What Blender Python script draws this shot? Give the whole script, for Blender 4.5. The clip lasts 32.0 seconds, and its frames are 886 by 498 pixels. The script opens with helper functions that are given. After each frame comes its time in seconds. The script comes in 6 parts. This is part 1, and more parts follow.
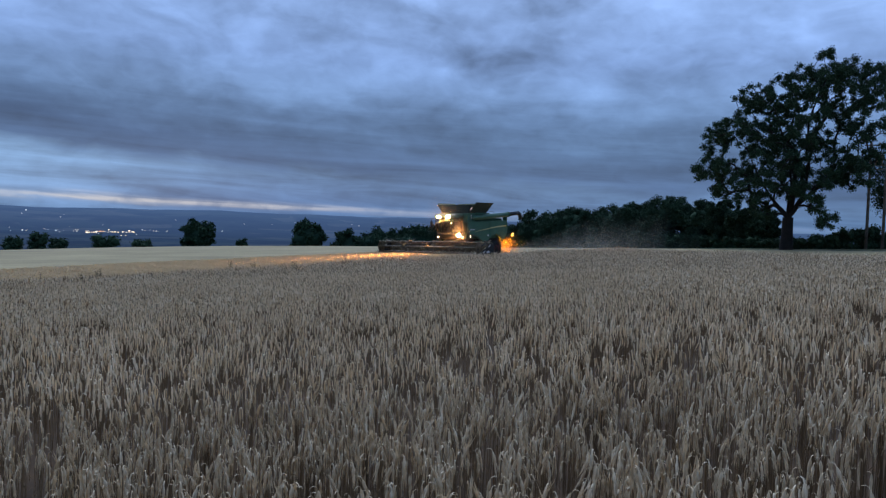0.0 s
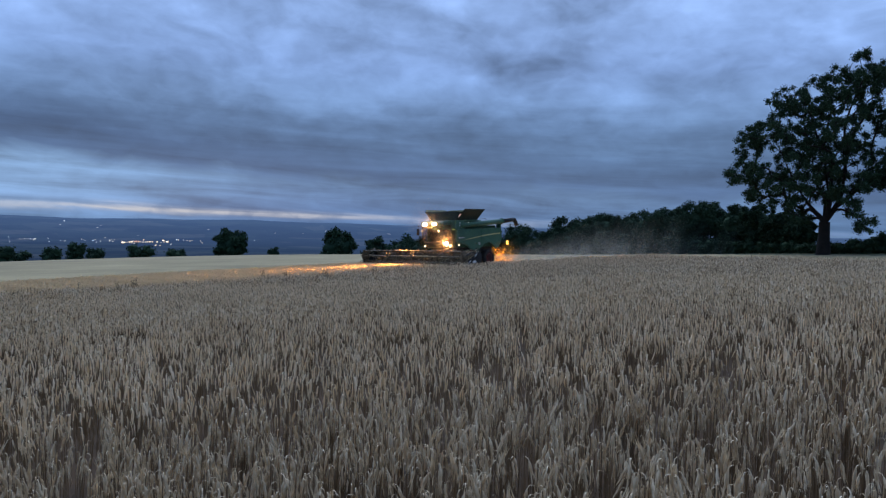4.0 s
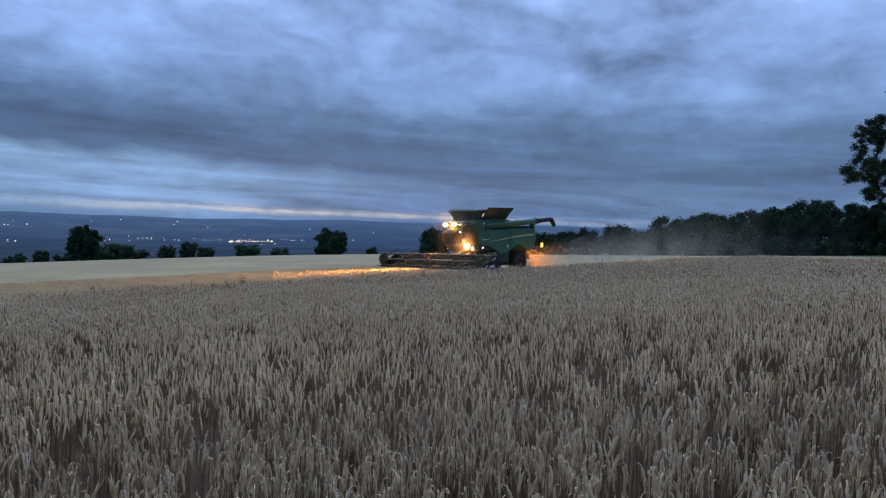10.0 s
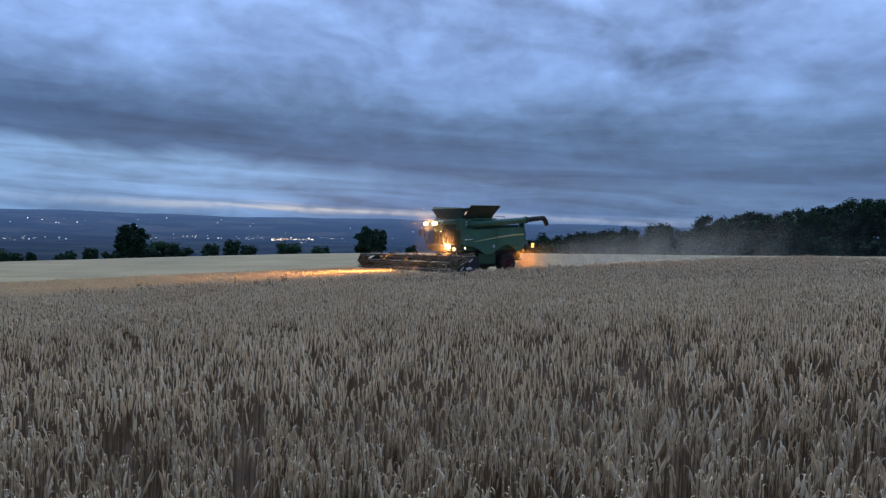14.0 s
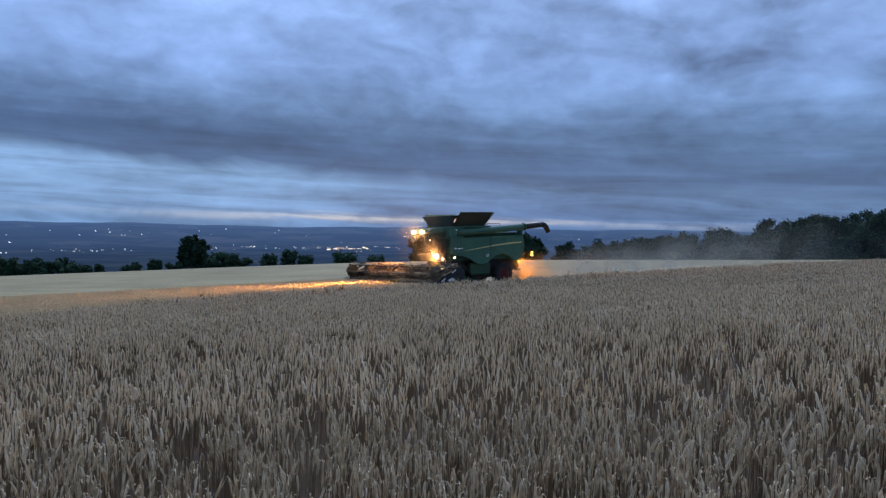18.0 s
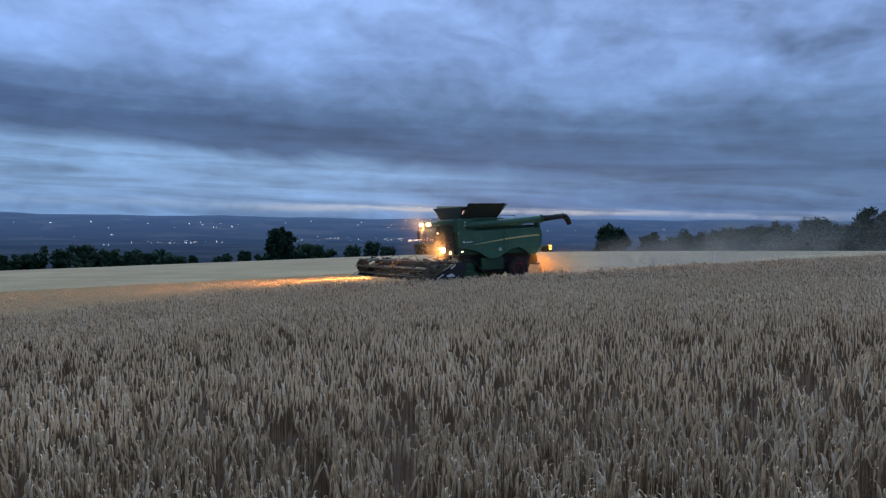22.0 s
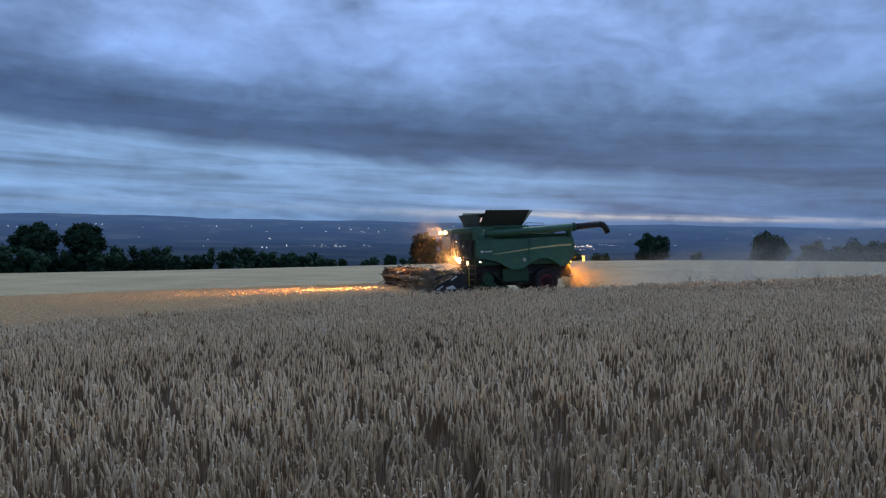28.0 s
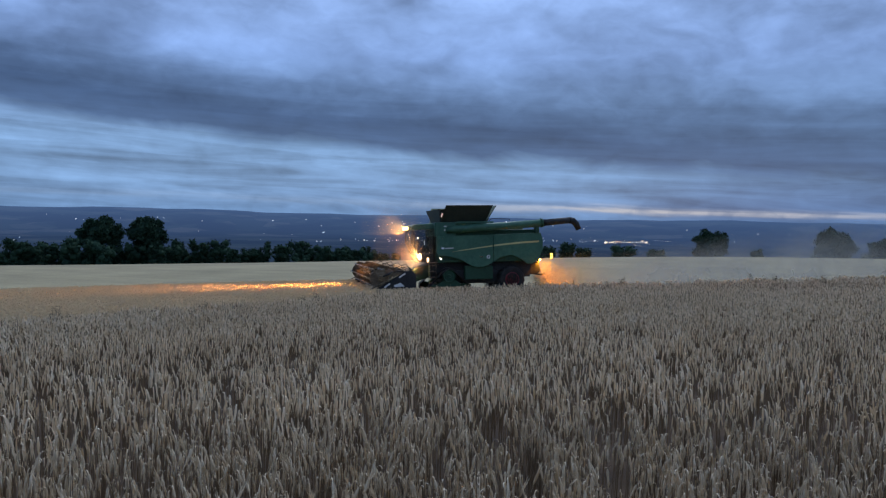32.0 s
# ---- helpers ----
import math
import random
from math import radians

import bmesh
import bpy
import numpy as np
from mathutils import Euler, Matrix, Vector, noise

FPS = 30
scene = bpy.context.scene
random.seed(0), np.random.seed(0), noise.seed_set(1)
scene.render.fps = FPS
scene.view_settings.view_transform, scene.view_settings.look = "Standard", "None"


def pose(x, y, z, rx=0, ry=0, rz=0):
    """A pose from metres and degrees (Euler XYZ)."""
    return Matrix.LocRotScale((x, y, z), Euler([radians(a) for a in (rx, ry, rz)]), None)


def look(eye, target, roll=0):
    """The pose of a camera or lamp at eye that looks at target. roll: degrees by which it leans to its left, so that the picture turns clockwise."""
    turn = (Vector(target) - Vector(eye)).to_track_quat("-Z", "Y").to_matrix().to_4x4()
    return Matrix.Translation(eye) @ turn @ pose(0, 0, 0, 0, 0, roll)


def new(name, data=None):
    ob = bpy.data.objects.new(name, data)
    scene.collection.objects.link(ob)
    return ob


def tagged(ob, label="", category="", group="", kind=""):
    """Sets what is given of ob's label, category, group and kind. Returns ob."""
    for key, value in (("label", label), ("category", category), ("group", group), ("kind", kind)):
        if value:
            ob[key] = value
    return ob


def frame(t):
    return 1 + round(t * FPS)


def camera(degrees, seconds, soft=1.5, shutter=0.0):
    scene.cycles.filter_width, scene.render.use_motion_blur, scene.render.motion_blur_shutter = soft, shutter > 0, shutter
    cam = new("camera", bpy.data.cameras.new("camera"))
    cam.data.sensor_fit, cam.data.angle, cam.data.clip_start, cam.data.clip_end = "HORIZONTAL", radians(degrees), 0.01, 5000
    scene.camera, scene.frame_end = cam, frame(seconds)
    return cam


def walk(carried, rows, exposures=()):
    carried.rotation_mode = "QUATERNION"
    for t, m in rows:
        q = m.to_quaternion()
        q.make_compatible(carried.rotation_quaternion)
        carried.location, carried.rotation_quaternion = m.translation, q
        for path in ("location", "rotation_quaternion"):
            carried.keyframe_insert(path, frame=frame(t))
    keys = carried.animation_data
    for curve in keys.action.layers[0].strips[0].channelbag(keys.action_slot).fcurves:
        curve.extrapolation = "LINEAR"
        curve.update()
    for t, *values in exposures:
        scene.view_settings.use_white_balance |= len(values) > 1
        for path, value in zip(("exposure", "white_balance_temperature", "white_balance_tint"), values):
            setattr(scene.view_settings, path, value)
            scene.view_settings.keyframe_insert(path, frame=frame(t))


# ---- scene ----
cam = camera(61.7, 32.0, soft=1.28)
EYE = 1.75  # the eye above the ground where it stands
ROWS = [  # seconds, x, y, turn about x, y and z
    (0, -0.001, -0.000, 87.94, -2.09, 0.08),
    (0.5, -0.003, -0.000, 87.95, -2.03, 0.29),
    (1, -0.005, -0.000, 87.99, -1.98, 0.50),
    (1.5, -0.007, -0.000, 88.03, -1.94, 0.69),
    (2, -0.009, -0.000, 88.09, -1.90, 0.91),
    (2.5, -0.011, -0.000, 88.17, -1.84, 1.17),
    (3, -0.014, -0.000, 88.28, -1.78, 1.48),
    (3.5, -0.018, -0.000, 88.39, -1.70, 1.87),
    (5.5, -0.041, -0.002, 88.50, -1.43, 4.26),
    (6, -0.048, -0.002, 88.49, -1.43, 4.98),
    (6.5, -0.055, -0.003, 88.48, -1.40, 5.69),
    (7, -0.061, -0.003, 88.47, -1.41, 6.35),
    (7.5, -0.067, -0.004, 88.45, -1.43, 6.98),
    (8, -0.073, -0.005, 88.42, -1.43, 7.58),
    (8.5, -0.078, -0.006, 88.37, -1.47, 8.16),
    (9, -0.084, -0.006, 88.32, -1.53, 8.73),
    (9.5, -0.089, -0.007, 88.28, -1.60, 9.26),
    (10, -0.093, -0.008, 88.25, -1.64, 9.73),
    (10.5, -0.097, -0.009, 88.21, -1.65, 10.17),
    (11, -0.101, -0.009, 88.17, -1.69, 10.60),
    (11.5, -0.105, -0.010, 88.14, -1.74, 11.05),
    (12, -0.109, -0.011, 88.11, -1.77, 11.48),
    (12.5, -0.113, -0.012, 88.08, -1.80, 11.85),
    (13, -0.116, -0.012, 88.05, -1.83, 12.18),
    (13.5, -0.119, -0.013, 88.04, -1.81, 12.47),
    (14, -0.121, -0.014, 88.06, -1.74, 12.76),
    (14.5, -0.125, -0.014, 88.11, -1.62, 13.09),
    (16.5, -0.144, -0.019, 88.37, -1.16, 15.13),
    (17, -0.149, -0.021, 88.46, -1.10, 15.73),
    (17.5, -0.155, -0.022, 88.53, -1.04, 16.32),
    (18, -0.160, -0.024, 88.56, -0.96, 16.91),
    (18.5, -0.165, -0.025, 88.56, -0.93, 17.50),
    (19, -0.171, -0.027, 88.49, -0.93, 18.11),
    (19.5, -0.177, -0.029, 88.36, -0.94, 18.77),
    (20, -0.184, -0.032, 88.19, -0.93, 19.49),
    (20.5, -0.191, -0.034, 88.01, -0.85, 20.32),
    (21, -0.199, -0.037, 87.86, -0.77, 21.23),
    (21.5, -0.208, -0.041, 87.80, -0.73, 22.18),
    (22, -0.216, -0.044, 87.80, -0.66, 23.12),
    (22.5, -0.223, -0.047, 87.90, -0.67, 23.95),
    (23, -0.230, -0.050, 88.05, -0.74, 24.66),
    (23.5, -0.235, -0.053, 88.20, -0.81, 25.35),
    (24, -0.242, -0.056, 88.27, -0.86, 26.13),
    (24.5, -0.250, -0.060, 88.27, -0.90, 27.09),
    (25, -0.260, -0.065, 88.21, -0.93, 28.20),
    (25.5, -0.270, -0.071, 88.13, -0.89, 29.39),
    (26, -0.280, -0.076, 88.10, -0.89, 30.56),
    (26.5, -0.289, -0.082, 88.10, -0.91, 31.67),
    (28.5, -0.312, -0.097, 87.98, -0.99, 34.54),
    (29, -0.315, -0.099, 87.77, -0.92, 34.97),
    (29.5, -0.319, -0.102, 87.60, -0.90, 35.46),
    (30, -0.324, -0.105, 87.53, -0.95, 36.03),
    (30.5, -0.328, -0.109, 87.55, -1.04, 36.64),
    (31, -0.333, -0.112, 87.59, -1.13, 37.22),
    (31.5, -0.336, -0.115, 87.61, -1.19, 37.70),
    (32, -0.339, -0.117, 87.61, -1.22, 38.08),
]
walk(cam, [(t, pose(x, y, EYE, rx, ry, rz)) for t, x, y, rx, ry, rz in ROWS], [(0, 0.02, 6500, 10), (14, 0.03, 6450, 11), (20, 0.0, 6430, 11), (24, -0.07, 6410, 11), (28, -0.1, 6430, 11), (32, -0.11, 6450, 11)])

# ---- world: heavy blue dusk overcast, a pale strip of clear sky on the horizon ----
def m2(nt, op, a, b=None, c=None):
    n = nt.nodes.new("ShaderNodeMath")
    n.operation = op
    for i, v in enumerate((a, b, c)):
        if v is None:
            continue
        if isinstance(v, (int, float)):
            n.inputs[i].default_value = v
        else:
            nt.links.new(v, n.inputs[i])
    return n.outputs[0]


def ramp(nt, fac, stops, interp="LINEAR"):
    n = nt.nodes.new("ShaderNodeValToRGB")
    n.color_ramp.interpolation = interp
    el = n.color_ramp.elements
    while len(el) < len(stops):
        el.new(0.5)
    for e, (p, c) in zip(el, stops):
        e.position = p
        e.color = (*c, 1) if len(c) == 3 else c
    nt.links.new(fac, n.inputs[0])
    return n.outputs[0]


def mixc(nt, fac, a, b, mode="MIX"):
    n = nt.nodes.new("ShaderNodeMix")
    n.data_type, n.blend_type = "RGBA", mode
    for sock, v in ((n.inputs[0], fac), (n.inputs[6], a), (n.inputs[7], b)):
        if isinstance(v, (int, float)):
            sock.default_value = v
        elif isinstance(v, tuple):
            sock.default_value = (*v, 1)
        else:
            nt.links.new(v, sock)
    return n.outputs[2]


def noise_tex(nt, vec, scale, detail=5, rough=0.55, distort=0.0):
    n = nt.nodes.new("ShaderNodeTexNoise")
    n.inputs["Scale"].default_value, n.inputs["Detail"].default_value = scale, detail
    n.inputs["Roughness"].default_value, n.inputs["Distortion"].default_value = rough, distort
    if vec is not None:
        nt.links.new(vec, n.inputs["Vector"])
    return n.outputs["Fac"]


def comb3(nt, x, y, z):
    n = nt.nodes.new("ShaderNodeCombineXYZ")
    for i, v in enumerate((x, y, z)):
        if isinstance(v, (int, float)):
            n.inputs[i].default_value = v
        else:
            nt.links.new(v, n.inputs[i])
    return n.outputs[0]


SKY = 1.36
world = bpy.data.worlds.new("dusk_sky")
scene.world = world
world.use_nodes = True
nt = world.node_tree
nt.nodes.clear()
coord = nt.nodes.new("ShaderNodeTexCoord").outputs["Generated"]
sep = nt.nodes.new("ShaderNodeSeparateXYZ")
nt.links.new(coord, sep.inputs[0])
sx, sy, sz = sep.outputs
elev = m2(nt, "MULTIPLY", m2(nt, "ARCSINE", sz), 57.2958)
azim = m2(nt, "MULTIPLY", m2(nt, "ARCTAN2", m2(nt, "MULTIPLY", sx, -1.0), sy), 57.2958)
azf = m2(nt, "MULTIPLY_ADD", azim, 1 / 180.0, 0.5)


def by_bearing(stops, scale):
    """A value that changes with the bearing: (degrees to the left, value)."""
    return m2(nt, "MULTIPLY", ramp(nt, azf, [(a / 180.0 + 0.5, (v / scale,) * 3) for a, v in stops], "B_SPLINE" if len(stops) > 5 else "LINEAR"), scale)


def centred(v, gain):
    return m2(nt, "MULTIPLY", m2(nt, "SUBTRACT", v, 0.5), gain)


# the cloud deck in bearing and height: soft heaps above, streaks below its base
heap = noise_tex(nt, comb3(nt, m2(nt, "MULTIPLY", azim, 0.07), m2(nt, "MULTIPLY", m2(nt, "MULTIPLY_ADD", azim, -0.03, elev), 0.17), 4.1), 1.0, 3, 0.45, 0.3)
curd = noise_tex(nt, comb3(nt, m2(nt, "MULTIPLY", azim, 0.17), m2(nt, "MULTIPLY", m2(nt, "MULTIPLY_ADD", azim, -0.05, elev), 0.34), 7.7), 1.0, 6, 0.48, 0.5)
fleck = noise_tex(nt, comb3(nt, m2(nt, "MULTIPLY", azim, 0.55), m2(nt, "MULTIPLY", elev, 1.0), 1.7), 1.0, 4, 0.5, 0.4)
streak = noise_tex(nt, comb3(nt, m2(nt, "MULTIPLY", azim, 0.075), m2(nt, "MULTIPLY", m2(nt, "MULTIPLY_ADD", azim, -0.03, elev), 0.95), 2.2), 1.0, 6, 0.55, 0.5)
edge = by_bearing([(-90, 1.5), (-30, 2.2), (-17, 2.7), (-4, 3.3), (5, 3.4), (15, 3.6), (24, 4.0), (33, 4.6), (43, 5.2), (54, 5.6), (66, 6.8), (90, 8.0)], 10.0)
rel = m2(nt, "ADD", m2(nt, "SUBTRACT", elev, edge), m2(nt, "ADD", centred(curd, 1.9), m2(nt, "ADD", centred(fleck, 0.6), centred(streak, 0.8))))
tall = by_bearing([(-90, 1.5), (-10, 1.5), (12, 1.3), (28, 1.2), (90, 1.1)], 2.0)
above = m2(nt, "DIVIDE", rel, tall)
dark = ramp(nt, m2(nt, "MULTIPLY_ADD", above, 0.05, 0.25), [
    (0.0, (0.0,) * 3), (0.228, (0.0,) * 3), (0.248, (0.5,) * 3), (0.27, (0.92,) * 3), (0.33, (1.0,) * 3), (0.4, (0.82,) * 3), (0.48, (0.42,) * 3), (0.6, (0.12,) * 3), (0.75, (0.0,) * 3)], "LINEAR")
dark = m2(nt, "MULTIPLY", dark, by_bearing([(-90, 0.72), (-12, 0.75), (4, 0.84), (18, 0.9), (30, 1.0), (90, 1.0)], 1.0))
base = ramp(nt, m2(nt, "MULTIPLY", elev, 1 / 60.0), [
    (0.0, (0.126, 0.23, 0.408)), (0.035, (0.136, 0.247, 0.426)), (0.09, (0.146, 0.262, 0.452)), (0.2, (0.172, 0.28, 0.53)), (0.3, (0.2, 0.313, 0.57)), (1.0, (0.19, 0.305, 0.54))])
low = m2(nt, "MULTIPLY", ramp(nt, m2(nt, "MULTIPLY", elev, 0.1), [(0.05, (1.0,) * 3), (0.28, (0.88,) * 3), (0.6, (0.0,) * 3)]), by_bearing([(-60, 0.6), (-5, 0.72), (8, 0.95), (17, 0.78), (24, 0.25), (30, 0.0), (90, 0.0)], 1.0))
base = mixc(nt, low, base, (0.054, 0.11, 0.221))
up = ramp(nt, m2(nt, "MULTIPLY_ADD", above, 0.05, 0.25), [(0.23, (0.0,) * 3), (0.5, (1.0,) * 3)])
below = m2(nt, "SUBTRACT", 1.0, up)
tex = m2(nt, "MULTIPLY", up, m2(nt, "ADD", centred(heap, 1.25), m2(nt, "ADD", centred(curd, 1.3), m2(nt, "ADD", centred(fleck, 0.45), centred(streak, 0.12)))))
tex = m2(nt, "ADD", tex, m2(nt, "MULTIPLY", below, m2(nt, "ADD", centred(streak, 1.75), centred(fleck, 0.45))))


def gap(az, el, wide, high, gain):
    """A thinner place in the clouds, ragged at its edge."""
    dx = m2(nt, "MULTIPLY", m2(nt, "SUBTRACT", azim, az), 1 / wide)
    dy = m2(nt, "MULTIPLY", m2(nt, "ADD", m2(nt, "SUBTRACT", elev, el), m2(nt, "MULTIPLY", m2(nt, "SUBTRACT", azim, az), -0.12)), 1 / high)
    q = m2(nt, "ADD", m2(nt, "MULTIPLY", dx, dx), m2(nt, "MULTIPLY", dy, dy))
    q = m2(nt, "MULTIPLY", q, m2(nt, "ADD", 1.0, centred(curd, 2.4)))
    return m2(nt, "MULTIPLY", m2(nt, "POWER", 2.718, m2(nt, "MULTIPLY", q, -1.0)), gain)


for g in ((-11, 10.4, 2.0, 0.9, 0.38), (0.5, 11.2, 0.9, 0.7, 0.3), (55, 12.1, 7.0, 1.6, 0.5), (-24, 14.5, 9.0, 3.0, 0.25), (36, 12.0, 8.0, 3.0, 0.36), (34, 2.8, 8.0, 1.9, 0.13), (14, 3.8, 11.0, 1.7, -0.08), (14, 1.6, 13.0, 0.9, 0.16), (4, 0.8, 13.0, 0.8, 0.28), (12, 9.5, 6.0, 2.0, 0.14)):
    tex = m2(nt, "ADD", tex, gap(*g))
tone = m2(nt, "MAXIMUM", m2(nt, "ADD", 1.0, tex), 0.35)
deck = mixc(nt, 1.0, base, comb3(nt, tone, tone, tone), "MULTIPLY")
soft = m2(nt, "MULTIPLY_ADD", m2(nt, "SUBTRACT", tone, 1.0), 0.7, 1.0)
deck = mixc(nt, m2(nt, "MULTIPLY", dark, 0.95), deck, mixc(nt, 1.0, (0.036, 0.0745, 0.166), comb3(nt, soft, soft, soft), "MULTIPLY"))
# the clear strip close to the horizon
strip = m2(nt, "SUBTRACT", elev, m2(nt, "MULTIPLY_ADD", azim, 0.011, m2(nt, "MULTIPLY_ADD", streak, 1.3, -0.05)))
strip = m2(nt, "POWER", 2.718, m2(nt, "MULTIPLY", m2(nt, "MULTIPLY", strip, strip), -17.0))
strip = m2(nt, "MULTIPLY", strip, ramp(nt, fleck, [(0.32, (0.5,) * 3), (0.55, (1.0,) * 3)]))
side = ramp(nt, azf, [(0.36, (0.15,) * 3), (0.5, (0.4,) * 3), (0.57, (0.72,) * 3), (0.66, (0.7,) * 3), (0.73, (0.25,) * 3), (1.0, (0.05,) * 3)])
hue = ramp(nt, azf, [(0.44, (0.3, 0.36, 0.5)), (0.52, (0.36, 0.39, 0.46)), (0.63, (0.5, 0.49, 0.48)), (0.74, (0.28, 0.37, 0.5))])
deck = mixc(nt, m2(nt, "MULTIPLY", strip, side), deck, hue)
night = nt.nodes.new("ShaderNodeTexSky")
night.sky_type, night.sun_disc = "NISHITA", False
night.sun_elevation, night.sun_rotation = radians(-2.0), radians(-20)
both = nt.nodes.new("ShaderNodeMix")
both.data_type, both.blend_type = "RGBA", "ADD"
both.inputs[0].default_value = 0.03
nt.links.new(deck, both.inputs[6])
nt.links.new(night.outputs[0], both.inputs[7])
back = nt.nodes.new("ShaderNodeBackground")
nt.links.new(both.outputs[2], back.inputs[0])
back.inputs[1].default_value = SKY
nt.links.new(back.outputs[0], nt.nodes.new("ShaderNodeOutputWorld").inputs[0])

sun = new("sun", bpy.data.lights.new("sun", "SUN"))
sun.data.energy, sun.data.angle, sun.data.color = 1.5, radians(32), (0.78, 0.88, 1.0)
sun.matrix_world = look((-12, 34, 50), (0, 0, 0))


# ---- materials ----
def matt(ma, gloss=0.06):
    """Sets how much a surface shines."""
    ma.node_tree.nodes["Principled BSDF"].inputs["Specular IOR Level"].default_value = gloss
    return ma


def mat(name, c1, c2, scale=2.0, rough=0.6, metal=0.0, bump=0.0, fine=8.0, island=False, spread=0.25, emit=None):
    """A surface of two colours, mottled at two scales, with its own value for each loose piece or object."""
    ma = bpy.data.materials.new(name)
    ma.use_nodes = True
    t = ma.node_tree
    bs = t.nodes["Principled BSDF"]
    co = t.nodes.new("ShaderNodeTexCoord").outputs["Object"]
    a, b = noise_tex(t, co, scale, 4), noise_tex(t, co, scale * fine, 5)
    f = m2(t, "MULTIPLY_ADD", m2(t, "SUBTRACT", a, 0.5), 1.6, m2(t, "MULTIPLY_ADD", m2(t, "SUBTRACT", b, 0.5), 1.2, 0.5))
    if island:
        g = t.nodes.new("ShaderNodeNewGeometry").outputs["Random Per Island"]
        f = m2(t, "ADD", m2(t, "MULTIPLY", f, 0.45), m2(t, "MULTIPLY", g, 0.55))
    col = ramp(t, f, [(0.15, c1), (0.85, c2)])
    r = t.nodes.new("ShaderNodeObjectInfo").outputs["Random"]
    v = m2(t, "MULTIPLY_ADD", r, spread, 1 - spread / 2)
    col = mixc(t, 1.0, col, comb3(t, v, v, v), "MULTIPLY")
    t.links.new(col, bs.inputs["Base Color"])
    t.links.new(m2(t, "MULTIPLY_ADD", b, 0.25, rough - 0.12), bs.inputs["Roughness"])
    bs.inputs["Metallic"].default_value = metal
    bs.inputs["Specular IOR Level"].default_value = 0.35
    if bump:
        bn = t.nodes.new("ShaderNodeBump")
        bn.inputs["Strength"].default_value, bn.inputs["Distance"].default_value = bump, 0.02
        t.links.new(b, bn.inputs["Height"])
        t.links.new(bn.outputs[0], bs.inputs["Normal"])
    if emit:
        bs.inputs["Emission Color"].default_value = (*emit[0], 1)
        bs.inputs["Emission Strength"].default_value = emit[1]
    return ma


# stems: the shade of the gaps between plants is put into their colour
STRAW = mat("shaded_barley_straw", (0.03, 0.014, 0.005), (0.15, 0.078, 0.03), 0.35, 0.7, island=True, fine=30)
def thin(ma, tint, share):
    """Lets part of the light through a leaf- or straw-thin surface."""
    t = ma.node_tree
    bs, out = t.nodes["Principled BSDF"], t.nodes["Material Output"]
    tl, mx = t.nodes.new("ShaderNodeBsdfTranslucent"), t.nodes.new("ShaderNodeMixShader")
    tl.inputs[0].default_value = (*tint, 1)
    mx.inputs[0].default_value = share
    t.links.new(bs.outputs[0], mx.inputs[1]), t.links.new(tl.outputs[0], mx.inputs[2]), t.links.new(mx.outputs[0], out.inputs[0])
    return ma


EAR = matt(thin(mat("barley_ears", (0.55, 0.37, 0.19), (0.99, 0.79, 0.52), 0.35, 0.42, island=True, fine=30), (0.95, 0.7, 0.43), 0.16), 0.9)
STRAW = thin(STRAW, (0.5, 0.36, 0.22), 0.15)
RIPE = thin(mat("ripe_ears", (0.44, 0.345, 0.235), (0.62, 0.5, 0.35), 0.35, 0.6, island=True, fine=30), (0.78, 0.58, 0.33), 0.5)
WEED = mat("weeds", (0.06, 0.05, 0.03), (0.17, 0.14, 0.09), 0.6, 0.8, island=True)
STUBBLE = mat("stubble", (0.26, 0.2, 0.1), (0.395, 0.305, 0.16), 0.12, 0.85, bump=0.4, fine=40)


def streaked(ma, turn, wide, weight):
    """Adds faint streaks along the rows to a field's colour."""
    t = ma.node_tree
    bs = t.nodes["Principled BSDF"]
    col = bs.inputs["Base Color"].links[0].from_socket
    mp = t.nodes.new("ShaderNodeMapping")
    mp.inputs["Rotation"].default_value = (0, 0, -turn)
    mp.inputs["Scale"].default_value = (0.04, 1 / wide, 1)
    t.links.new(t.nodes.new("ShaderNodeTexCoord").outputs["Object"], mp.inputs["Vector"])
    v = m2(t, "MULTIPLY_ADD", m2(t, "SUBTRACT", noise_tex(t, mp.outputs[0], 1.0, 5, 0.6), 0.5), weight, 1.0)
    t.links.new(mixc(t, 1.0, col, comb3(t, v, v, v), "MULTIPLY"), bs.inputs["Base Color"])
    return ma


streaked(STUBBLE, math.atan2(-32.09, -27.77), 2.2, 0.7)
SOIL = mat("soil", (0.045, 0.025, 0.012), (0.1, 0.057, 0.028), 0.8, 0.9, bump=0.5)
GRASS = mat("rough_grass", (0.03, 0.045, 0.018), (0.1, 0.1, 0.045), 0.3, 0.85, bump=0.4, fine=20)
LEAF = matt(mat("leaves", (0.014, 0.032, 0.021), (0.04, 0.074, 0.04), 0.25, 0.75, island=True))
BARK = mat("bark", (0.006, 0.006, 0.006), (0.019, 0.017, 0.015), 1.5, 0.9, bump=0.8)
# ---- the lie of the land ----
HILL = [(0, 1, -5.75), (0, 2, 7.221), (0, 3, -2.061), (0, 4, -1.073), (1, 0, 8.489), (1, 1, -13.642), (1, 2, 14.673), (1, 3, -6.363), (2, 0, 1.178), (2, 1, 2.033), (2, 2, -3.303), (3, 0, -1.15), (3, 1, 3.634), (4, 0, -0.398)]  # powers of x and y in hundreds of metres, and the weight


def hill(x, y):
    x, y = np.asarray(x, float) / 100, np.asarray(y, float) / 100
    return sum(k * x**i * y**j for i, j, k in HILL)


